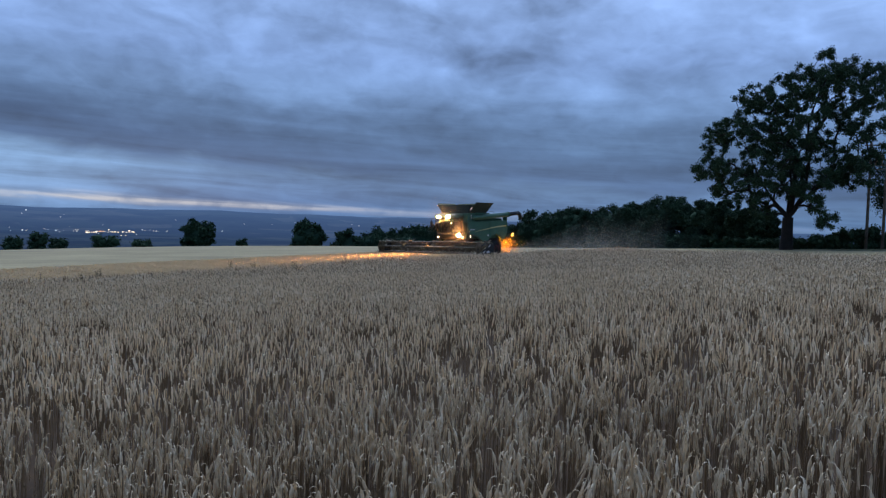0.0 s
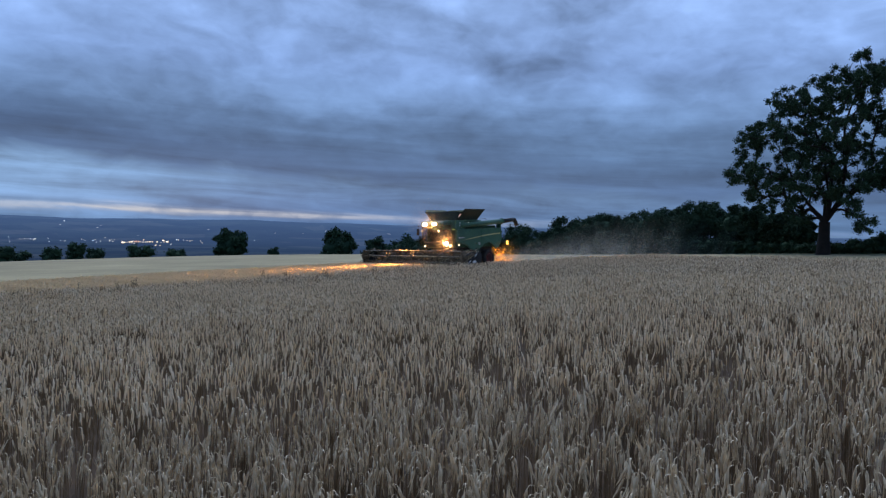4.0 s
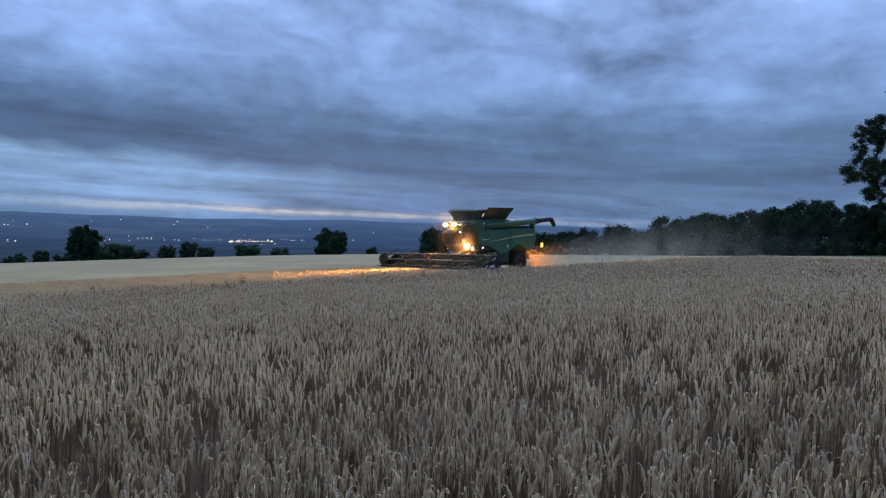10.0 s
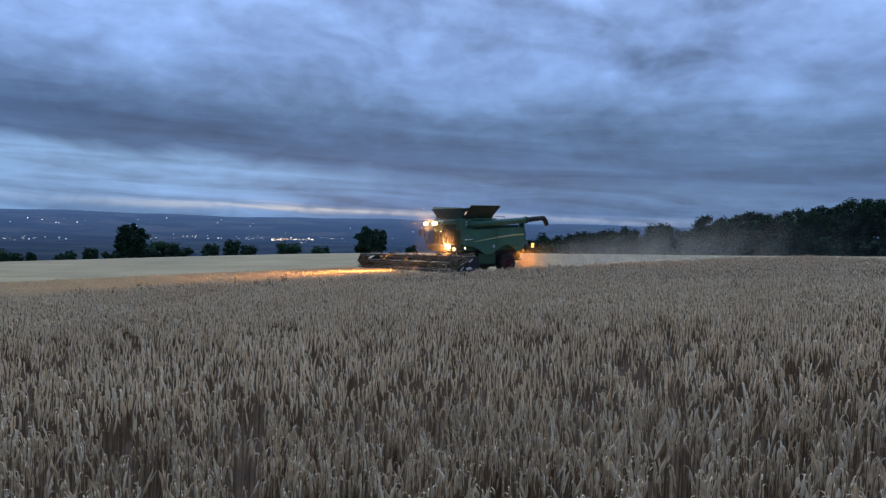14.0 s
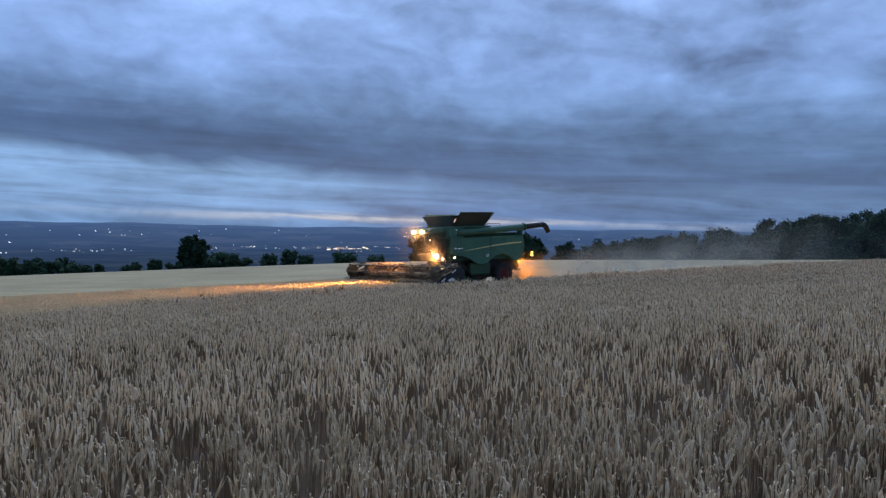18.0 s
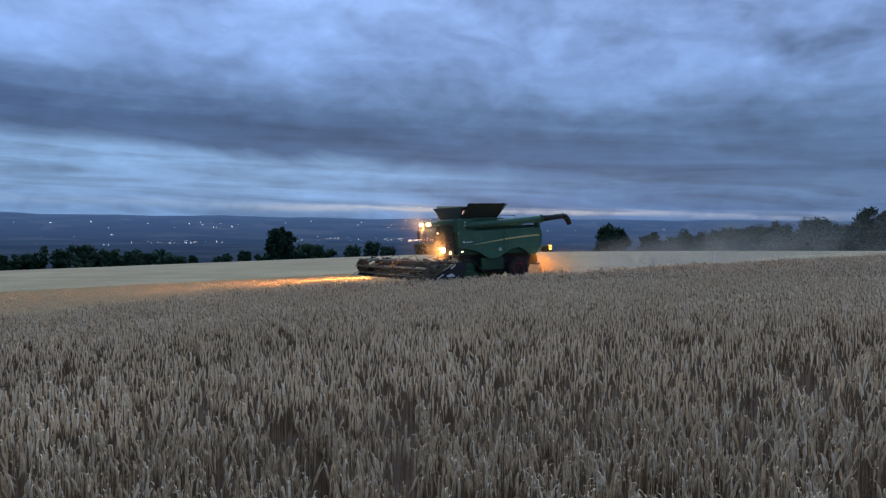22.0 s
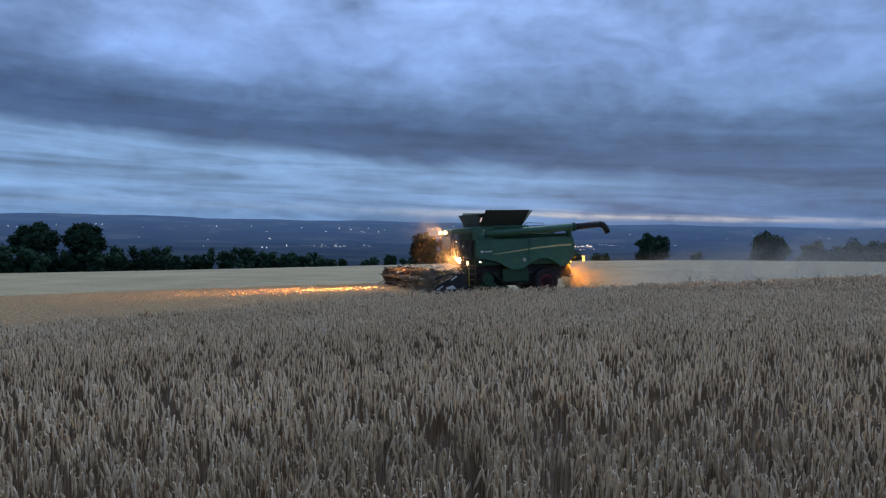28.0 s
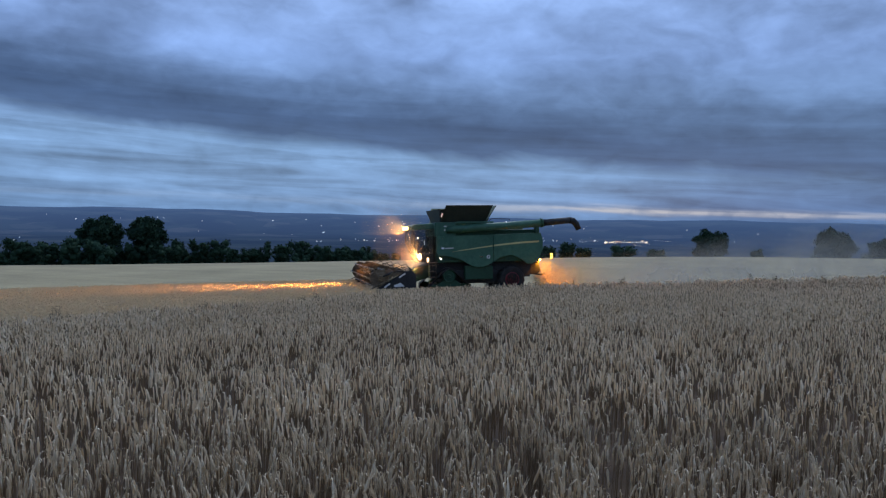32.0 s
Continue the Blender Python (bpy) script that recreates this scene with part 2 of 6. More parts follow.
def land(x, y):
    """The ground's height: the rounded field, then the slope down to the plain, and hills on the horizon."""
    x, y = np.asarray(x, float), np.asarray(y, float)
    r = np.maximum(np.hypot(x, y), 1e-6)
    az = np.degrees(np.arctan2(-x, y))
    k = np.minimum(1, 122 / r)
    z0 = hill(x * k, y * k)
    s = np.maximum(r - 122, 0)
    z = z0 + (z0 - 1.75) / 122 * s - 0.00065 * s * s
    z = np.where(s > 0, -95 + (z + 95) * np.exp(-np.maximum(s - 60, 0) / 160), z)
    z = np.maximum(z, -95)
    roll = 6 * np.sin(az * 0.11 + 1) + 4 * np.sin(az * 0.31 + 2.2) + 2.5 * np.sin(az * 0.83) + 1.2 * np.sin(az * 1.9 + 1)
    ridge = np.clip((r - 3300) / 1350, 0, 1)
    ridge = ridge * ridge * (3 - 2 * ridge)
    return z + ridge * (95 + 16 + roll)


def mesh_of(name, verts, faces, mats, smooth=True, slots=None):
    """A mesh from arrays of places and of triangles or quads."""
    verts, faces = np.asarray(verts, np.float32), np.asarray(faces, np.int32)
    me = bpy.data.meshes.new(name)
    n, c = faces.shape
    me.vertices.add(len(verts)), me.loops.add(n * c), me.polygons.add(n)
    me.vertices.foreach_set("co", verts.ravel())
    me.loops.foreach_set("vertex_index", faces.ravel())
    me.polygons.foreach_set("loop_start", np.arange(0, n * c, c, dtype=np.int32))
    for ma in mats if isinstance(mats, (list, tuple)) else [mats]:
        me.materials.append(ma)
    if slots is not None:
        me.polygons.foreach_set("material_index", np.asarray(slots, np.int32))
    me.update(calc_edges=True)
    if smooth:
        me.polygons.foreach_set("use_smooth", np.ones(n, bool))
    return me


def valley_material():
    ma = bpy.data.materials.new("far_plain")
    ma.use_nodes = True
    t = ma.node_tree
    bs = t.nodes["Principled BSDF"]
    co = t.nodes.new("ShaderNodeTexCoord").outputs["Object"]
    vo = t.nodes.new("ShaderNodeTexVoronoi")
    vo.inputs["Scale"].default_value = 0.006
    t.links.new(co, vo.inputs["Vector"])
    sp = t.nodes.new("ShaderNodeSeparateColor")
    t.links.new(vo.outputs["Color"], sp.inputs[0])
    field = ramp(t, sp.outputs[0], [(0.0, (0.016, 0.025, 0.019)), (0.5, (0.022, 0.031, 0.022)), (0.72, (0.026, 0.035, 0.025)), (1.0, (0.05, 0.05, 0.036))])
    wood = ramp(t, noise_tex(t, co, 0.004, 6), [(0.47, (0.0,) * 3), (0.56, (1.0,) * 3)])
    col = mixc(t, m2(t, "MULTIPLY", wood, 0.9), field, (0.011, 0.018, 0.014))
    t.links.new(col, bs.inputs["Base Color"])
    bs.inputs["Roughness"].default_value = 1.0
    bs.inputs["Specular IOR Level"].default_value = 0.0
    # haze is painted into the plain's own glow: bluer and brighter every kilometre
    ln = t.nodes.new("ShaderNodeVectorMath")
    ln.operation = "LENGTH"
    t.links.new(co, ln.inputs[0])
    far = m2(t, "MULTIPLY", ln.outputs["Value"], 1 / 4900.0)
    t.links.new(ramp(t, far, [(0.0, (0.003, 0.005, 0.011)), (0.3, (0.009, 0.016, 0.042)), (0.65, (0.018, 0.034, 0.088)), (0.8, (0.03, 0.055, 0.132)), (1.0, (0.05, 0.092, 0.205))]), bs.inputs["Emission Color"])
    bs.inputs["Emission Strength"].default_value = HAZE_GLOW
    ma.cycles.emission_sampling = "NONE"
    return ma


# strength of the haze that is put into the plain's emission
HAZE_GLOW = 1.25
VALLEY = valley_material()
rings = np.concatenate([np.array([0.02]), np.linspace(0.5, 40, 40), np.linspace(42, 122, 50), np.linspace(126, 420, 30), np.geomspace(450, 4880, 50)])
spokes = 300
ang = np.linspace(0, 2 * np.pi, spokes, endpoint=False)
gx, gy = rings[:, None] * np.sin(ang), rings[:, None] * np.cos(ang)
gz = land(gx, gy)
verts = np.stack([gx, gy, gz], -1).reshape(-1, 3)
i, j = np.meshgrid(np.arange(len(rings) - 1), np.arange(spokes), indexing="ij")
a = i * spokes + j
b = i * spokes + (j + 1) % spokes
quads = np.stack([a, a + spokes, b + spokes, b], -1).reshape(-1, 4)
mid = np.repeat(rings[:-1], spokes)
ROW0, ROW1 = Vector((1.39, 65.40)), Vector((-26.38, 33.31))
ALONG = (ROW1 - ROW0).normalized()
LEFT = Vector((-ALONG.y, ALONG.x))
HALF = 5.3  # half the cutting width
fx, fy = verts[quads].mean(1)[:, 0], verts[quads].mean(1)[:, 1]
fu = (fx - ROW0.x) * ALONG.x + (fy - ROW0.y) * ALONG.y
under = ((fx - ROW0.x) * LEFT.x + (fy - ROW0.y) * LEFT.y > HALF + 0.6 + 0.8 * np.maximum(fu - 42, 0) + 0.25 * np.maximum(-fu - 6, 0)) & (fx < 27.5 - 0.5 * (fy - 48)) & ((np.abs(np.degrees(np.arctan2(-fx, fy)) - 18) < 78) | (np.hypot(fx, fy) < 7.5))
faz = np.degrees(np.arctan2(-fx, fy))
verge = (mid > np.interp(faz, [-40, -30, -22, -14, -7], [80, 84, 90, 104, 118])) & (faz < -6) & (faz > -45)  # rough grass before the hedge
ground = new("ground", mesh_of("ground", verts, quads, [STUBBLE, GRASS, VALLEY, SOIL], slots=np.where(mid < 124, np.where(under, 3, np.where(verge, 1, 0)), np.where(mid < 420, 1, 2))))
tagged(ground, "pale cut stubble on a rounded hill above a dark plain", "ground", kind="structure")

# ---- the strip that the harvester cuts: a straight row along the far side of the standing crop ----
HEADING = math.degrees(math.atan2(ALONG.y, ALONG.x))
SPEED = (ROW1 - ROW0).length / 32.0
KNIFE = 4.85  # the knife ahead of the front axle


def row_xy(x, y):
    """Metres along the row from the harvester's first place, and metres to its left."""
    dx, dy = np.asarray(x) - ROW0.x, np.asarray(y) - ROW0.y
    return dx * ALONG.x + dy * ALONG.y, dx * LEFT.x + dy * LEFT.y
# ---- helpers for things ----
def part(name, me, parent, label="", mat_=None):
    """Links a mesh (or a bmesh, with its material) as one object under a thing."""
    if isinstance(me, bmesh.types.BMesh):
        data = bpy.data.meshes.new(name)
        me.to_mesh(data)
        me.free()
        data.materials.append(mat_)
        me = data
    ob = new(name, me)
    ob.parent = parent
    if label:
        ob["label"] = label
    return ob


def tube(verts, faces, pts, radii, sides=7):
    """Adds a tapered tube through points to lists of places and quads."""
    base = len(verts)
    pts = [Vector(p) for p in pts]
    up = Vector((0.13, 0.21, 0.97)).normalized()
    for k, (p, r) in enumerate(zip(pts, radii)):
        d = (pts[min(k + 1, len(pts) - 1)] - pts[max(k - 1, 0)]).normalized()
        u = d.cross(up)
        if u.length < 0.1:
            u = d.cross(Vector((1, 0, 0)))
        u.normalize()
        w = d.cross(u)
        for s in range(sides):
            a = 2 * math.pi * s / sides
            verts.append(p + (u * math.cos(a) + w * math.sin(a)) * r)
    for k in range(len(pts) - 1):
        for s in range(sides):
            a, b = base + k * sides + s, base + k * sides + (s + 1) % sides
            faces.append((a, b, b + sides, a + sides))


def leaf_cloud(rng, centres, radii, count, size, flat=1.0):
    """Small three-cornered leaves in clumps round centres; an array of places and quads."""
    centres, radii = np.asarray(centres), np.asarray(radii)
    wt = radii**2 / (radii**2).sum()
    k = rng.choice(len(centres), count, p=wt)
    d = rng.normal(size=(count, 3))
    d /= np.linalg.norm(d, axis=1)[:, None]
    c = centres[k] + d * (radii[k] * (0.25 + np.abs(rng.normal(0, 0.52, count))).clip(0, 1.12))[:, None] * [1, 1, flat]
    u = rng.normal(size=(count, 3))
    u /= np.linalg.norm(u, axis=1)[:, None]
    v = np.cross(u, rng.normal(size=(count, 3)))
    v /= np.linalg.norm(v, axis=1)[:, None]
    s = (size * rng.uniform(0.6, 1.4, count))[:, None]
    u, v = u * s, v * s * 0.55
    verts = np.stack([c - u - v * 0.8, c + u - v * 0.8, c + v * 1.5], 1).reshape(-1, 3)
    return verts, np.arange(count * 3).reshape(-1, 3)


def cores(rng, centres, radii, share, flat=1.0):
    """The close, dark inside of each clump: a small uneven ball of leaves."""
    g = (1 + 5**0.5) / 2
    ico = np.array([(-1, g, 0), (1, g, 0), (-1, -g, 0), (1, -g, 0), (0, -1, g), (0, 1, g), (0, -1, -g), (0, 1, -g), (g, 0, -1), (g, 0, 1), (-g, 0, -1), (-g, 0, 1)]) / 1.9
    tri = np.array([(0, 11, 5), (0, 5, 1), (0, 1, 7), (0, 7, 10), (0, 10, 11), (1, 5, 9), (5, 11, 4), (11, 10, 2), (10, 7, 6), (7, 1, 8), (3, 9, 4), (3, 4, 2), (3, 2, 6), (3, 6, 8), (3, 8, 9), (4, 9, 5), (2, 4, 11), (6, 2, 10), (8, 6, 7), (9, 8, 1)])
    v = np.concatenate([np.asarray(c) + ico * rng.uniform(0.7, 1.25, (12, 1)) * r * share * [1, 1, flat] for c, r in zip(centres, radii)])
    f = np.concatenate([tri + 12 * k for k in range(len(centres))])
    return v, f


def dome(rng, spread, mid, half, share):
    """The close, dark inside of a dense crown: one lumpy ball."""
    nu, nv = 30, 15
    ph = rng.uniform(0, 6.28, 6)
    v = []
    for i in range(nv + 1):
        for j in range(nu):
            th, a = math.pi * i / nv, 2 * math.pi * j / nu
            r = share * (1 + 0.07 * math.sin(3 * a + ph[0] + 2 * th) + 0.06 * math.sin(5 * th + ph[1] + a) + 0.05 * math.sin(7 * a + ph[2] + 4 * th) + 0.04 * math.sin(9 * th + 2 * a + ph[3]))
            v.append((spread * r * math.sin(th) * math.cos(a), spread * r * math.sin(th) * math.sin(a), mid + half * r * math.cos(th)))
    f = []
    for i in range(nv):
        for j in range(nu):
            a, b, c, d = i * nu + j, i * nu + (j + 1) % nu, (i + 1) * nu + (j + 1) % nu, (i + 1) * nu + j
            f += [(a, b, c), (a, c, d)]
    return np.array(v), np.array(f)


def leaf_mesh(name, lv, lf, cv=None, cf=None):
    """Leaves, with the clumps' insides, as one mesh of triangles."""
    tri = lf
    if cv is not None:
        tri, lv = np.concatenate([tri, cf + len(lv)]), np.concatenate([lv, cv])
    return mesh_of(name, lv, tri, LEAF, smooth=False)


def tree_meshes(seed, height, spread, trunk, fork, leaves, size, clumps=60, low=0.25, clump=0.2, hollow=0.35, flat=0.8, core=0.0, leaders=0, lobes_at=(), limbs=()):
    """Wood and crown of a broad-leaved tree. Clumps of leaves fill an uneven dome; a crooked limb grows to each from the nearest wood."""
    rng, rnd = np.random.default_rng(seed), random.Random(seed)
    z0, z1 = height * low, height
    mid, half = (z0 + z1) / 2 - 0.06 * height, (z1 - z0) / 2 + 0.06 * height
    lobes = [(rnd.uniform(0, 6.28), rnd.uniform(0.02, 0.06), k + 2) for k in range(4)]
    targets = []
    while len(targets) < clumps:
        d = Vector((rnd.gauss(0, 1), rnd.gauss(0, 1), rnd.gauss(0, 1))).normalized()
        q = rnd.uniform(hollow, 1.0) ** 0.6
        a = math.atan2(d.y, d.x)
        q *= 1 + sum(w * math.sin(n * a + p + 2.3 * d.z) for p, w, n in lobes)
        q *= 1 - clump * 0.55
        p = Vector((d.x * spread * q, d.y * spread * q, mid + d.z * half * q))
        if p.z < z0 * 0.8 or (p.z < fork * 1.1 and math.hypot(p.x, p.y) < spread * 0.25):
            continue
        targets.append(p)
    if lobes_at:
        # an uneven crown: clumps gathered in lobes of their own size (x, z, radius, share of clumps)
        targets = []
        total = sum(share for *_, share in lobes_at)
        for lx, lz, lr, share in lobes_at:
            for _ in range(round(clumps * share / total)):
                d = Vector((rnd.gauss(0, 1), rnd.gauss(0, 1), rnd.gauss(0, 1))).normalized() * lr * rnd.uniform(0.2, 1.0) ** 0.5
                deep = math.sqrt(max(0.1, 1 - (lx / spread) ** 2)) * spread * 0.6
                targets.append(Vector((lx + d.x, rnd.uniform(-deep, deep) + d.y, lz + d.z * 0.85)))
    # the dome fills its height and width
    top, wide = max(t.z for t in targets), max(math.hypot(t.x, t.y) for t in targets)
    r = spread * clump * 0.8
    for t in targets if not lobes_at else ():
        t.z = z0 + (t.z - z0) * (height - r * flat - z0) / (top - z0)
        t.x, t.y = t.x * (spread - r) / wide, t.y * (spread - r) / wide
    nodes, parent = [Vector((0, 0, -0.6)), Vector((0.02, 0, fork * 0.5)), Vector((rnd.uniform(-0.1, 0.1) * trunk, 0, fork))], [-1, 0, 1]
    chains, load = [], [0, 0, 0]
    heart = Vector((0, 0, fork))
    for turns, line in limbs:
        last, chain = 2, [2]
        pts = [nodes[2]] + [Vector((px, turns * (k + 1) * 0.9, pz)) for k, (px, pz) in enumerate(line)]
        for a, b in zip(pts, pts[1:]):
            for f in (0.5, 1.0):
                q = a.lerp(b, f) + Vector((rnd.uniform(-1, 1), rnd.uniform(-1, 1), rnd.uniform(-0.6, 0.6))) * 0.14
                nodes.append(q), parent.append(last), load.append(0)
                last = len(nodes) - 1
                chain.append(last)
        chains.append(chain)
    for i in range(leaders):
        a, out, up = 6.28 * (i + rnd.uniform(-0.25, 0.25)) / leaders, rnd.uniform(0.38, 0.68), rnd.uniform(0.5, 0.8)
        last, chain = 2, [2]
        for s in range(1, 6):
            f = s / 5
            q = Vector((math.cos(a) * spread * out * f**0.75, math.sin(a) * spread * out * f**0.75, fork + (height * up - fork) * f**1.15))
            q += Vector((rnd.uniform(-1, 1), rnd.uniform(-1, 1), 0)) * 0.05 * spread
            nodes.append(q), parent.append(last), load.append(0)
            last = len(nodes) - 1
            chain.append(last)
        chains.append(chain)
    for p in sorted(targets, key=lambda t: (t - heart).length):
        def cost(k):
            n = nodes[k]
            return (n - p).length + (1.2 * max(0.0, n.z - p.z)) + 0.12 * (n - heart).length
        k = min(range(2, len(nodes)), key=cost)
        chain, start, last = [k], nodes[k], k
        steps = 4
        side = Vector((rnd.uniform(-1, 1), rnd.uniform(-1, 1), rnd.uniform(-0.3, 0.6)))
        for s in range(1, steps + 1):
            f = s / steps
            q = start.lerp(p, f) + side * (p - start).length * 0.1 * math.sin(math.pi * f) + Vector((0, 0, 0.12 * (p - start).length * math.sin(math.pi * f)))
            nodes.append(q), parent.append(last), load.append(0)
            last = len(nodes) - 1
            chain.append(last)
        chains.append(chain)
        while last >= 0:
            load[last] += 1
            last = parent[last]
    verts, faces = [], []
    thick = lambda k: max(trunk * 0.9 * (load[k] / clumps) ** 0.52, trunk * 0.05)
    tube(verts, faces, nodes[:3] , [trunk * 1.35, trunk * 1.0, trunk * 0.92], 10)
    for chain in chains:
        rad = [min(thick(k), trunk * 0.8) for k in chain]
        rad[0] = min(rad[0], rad[1] * 1.35)
        tube(verts, faces, [nodes[k] for k in chain], rad, 7)
    wood = mesh_of("tree_wood", np.array([tuple(v) for v in verts]), faces, BARK)
    rs = [spread * clump * rnd.uniform(0.65, 1.3) for _ in targets]
    lv, lf = leaf_cloud(rng, [tuple(t) for t in targets], rs, leaves, size, flat)
    inner = dome(rng, spread, (z0 + z1) / 2, (z1 - z0) / 2, -core) if core < 0 else cores(rng, [tuple(t) for t in targets], rs, core, flat) if core else (None, None)
    return wood, leaf_mesh("tree_crown", lv, lf, *inner)


def tree(name, seed, x, y, height, spread, label, leaves=3500, size=0.26, group="", sink=0.0, **kw):
    root = new(name)
    root.location = (x, y, float(land(x, y)) - sink)
    wood, crown = tree_meshes(seed, height, spread, kw.pop("trunk", height * 0.022), kw.pop("fork", height * 0.2), leaves, size, **kw)
    part("trunk", wood, root)
    part("crown", crown, root)
    return tagged(root, label, "tree", group)


def at_az(az, d):
    a = radians(az)
    return -d * math.sin(a), d * math.cos(a)


def leafy_bush(name, seed, x, y, height, width, label, group="", count=1500, size=0.2):
    """A hedge shrub: several stems and an uneven mass of leaves down to the ground."""
    rnd, rng = random.Random(seed), np.random.default_rng(seed)
    root = new(name)
    root.location = (x, y, float(land(x, y)))
    verts, faces, cs, rs = [], [], [], []
    for s in range(7):
        a = rnd.uniform(0, 6.28)
        p = Vector((math.cos(a) * width * 0.2, math.sin(a) * width * 0.2, -0.2))
        q = Vector((math.cos(a) * width * rnd.uniform(0.2, 0.45), math.sin(a) * width * rnd.uniform(0.2, 0.45), height * rnd.uniform(0.5, 0.9)))
        if s == 0:
            tube(verts, faces, [p, p.lerp(q, 0.5) + Vector((0, 0, 0.1 * height)), q], [0.09, 0.06, 0.02], 6)
        for k in (0.25, 0.55, 0.85, 1.0):
            c = p.lerp(q, k)
            cs.append(tuple(c + Vector((rnd.uniform(-1, 1), rnd.uniform(-1, 1), 0)) * width * 0.12))
            rs.append(width * rnd.uniform(0.14, 0.26))
    part("stem", mesh_of("stem", np.array([tuple(v) for v in verts]), faces, BARK), root)
    lv, lf = leaf_cloud(rng, cs, rs, count, size, 0.85)
    cv, cf = cores(rng, cs, rs, 0.75, 0.85)
    lv[:, 2], cv[:, 2] = np.maximum(lv[:, 2], 0.02), np.maximum(cv[:, 2], -0.3)
    part("foliage", leaf_mesh("foliage", lv, lf, cv, cf), root)
    return tagged(root, label, "bush", group)


# ---- trees; each by bearing, the height of its top over the eye's level in degrees, width in degrees, and distance ----
def rise(az, el, d):
    """How high a thing stands whose top shows at that angle."""
    x, y = at_az(az, d)
    return x, y, EYE + d * math.tan(radians(el)) - float(land(x, y))


x, y, ht = rise(-24.8, 12.8, 91)
OAK_LOBES = [  # across, up, radius, share
    (3.3, 19.5, 2.3, 1.2), (0.5, 18.1, 2.4, 1.2), (-1.9, 16.5, 2.4, 1.1), (-4.2, 16.3, 1.7, 0.7), (-6.3, 13.7, 2.2, 1.0), (-7.8, 11.9, 1.6, 0.6), (-8.5, 8.8, 1.7, 0.7), (-6.3, 8.5, 2.2, 0.9),
    (-7.2, 6.4, 1.2, 0.4), (-4.2, 6.5, 1.8, 0.7), (-2.7, 4.4, 1.4, 0.5), (-1.0, 6.9, 1.9, 0.8), (-3.7, 9.7, 2.4, 1.0), (-3.7, 12.9, 2.4, 1.0), (-1.0, 14.6, 2.4, 1.0), (-1.0, 11.3, 1.9, 0.8),
    (1.5, 12.9, 2.4, 1.0), (0.5, 9.2, 1.9, 0.9), (3.0, 16.2, 2.4, 1.0), (5.6, 18.4, 1.9, 0.9), (7.8, 19.1, 1.6, 0.6), (8.0, 16.5, 1.6, 0.6), (5.6, 15.2, 2.2, 0.9), (6.7, 12.9, 1.6, 0.6),
    (5.1, 9.7, 2.2, 0.9), (3.6, 7.9, 1.8, 0.7), (6.6, 8.4, 1.8, 0.7), (2.9, 4.9, 1.2, 0.35), (3.8, 3.3, 1.1, 0.35), (2.7, 11.6, 1.8, 0.7), (1.6, 6.5, 1.3, 0.4),
    (8.0, 10.4, 1.4, 0.4), (8.9, 13.6, 1.2, 0.3)]
OAK_LIMBS = [  # which way it turns in depth, then across and up
    (-0.8, [(-1.8, 6.0), (-3.4, 8.4), (-4.3, 10.8), (-5.4, 13.4)]), (0.5, [(0.1, 7.2), (-0.2, 10.8), (-1.8, 15.3)]), (-0.3, [(0.4, 5.7), (0.5, 8.4), (-0.3, 12.0), (0.2, 15.8)]),
    (0.7, [(1.1, 5.2), (2.9, 7.3), (4.8, 10.0), (6.7, 10.7)]), (-0.5, [(1.5, 6.0), (1.8, 9.0), (1.5, 11.5), (1.6, 14.0), (2.7, 17.4)]), (0.2, [(1.6, 6.4), (1.7, 9.5), (2.4, 13.1), (3.8, 15.6), (6.1, 16.4)])]
oak = tree("big_tree", 11, x, y, ht, 9.9, "tall spreading broad-leaved tree with crooked dark limbs beside the field", leaves=200000, size=0.085, trunk=0.6, fork=3.6, clumps=1150, low=0.19, clump=0.048, core=0.2, flat=0.95, lobes_at=OAK_LOBES, limbs=OAK_LIMBS)
oak.rotation_euler = (0, 0, radians(-25))
x, y, ht = rise(-33.4, 8.0, 99)
tree("big_tree", 23, x, y, ht, 9.0, "leafy dark tree behind a wooden power pole", leaves=26000, size=0.11, clumps=75, low=0.28, clump=0.15)

for k, (az, el, wd, d) in enumerate([
        (-3.6, 0.49, 3.4, 215), (-6.9, 1.2, 3.2, 200), (-9.6, 1.48, 3.0, 185), (-12.2, 1.6, 2.8, 170), (-14.3, 2.05, 3.2, 155), (-17.0, 2.6, 3.0, 138),
        (-19.2, 2.28, 2.2, 120), (-20.7, 2.46, 2.2, 112), (-22.1, 1.9, 2.0, 106), (-23.3, 1.6, 2.0, 104)]):
    x, y, ht = rise(az, el, d)
    tree("hedgerow_tree", 40 + k, x, y, ht, radians(wd) * d * 0.8, "dark leafy hedgerow tree at the edge of the field", leaves=32000, size=0.0011 * d, group="row of trees along the field's end", clumps=110, low=0.5 if d > 160 else 0.22, clump=0.16, hollow=0.3, core=-0.5, fork=ht * 0.2)

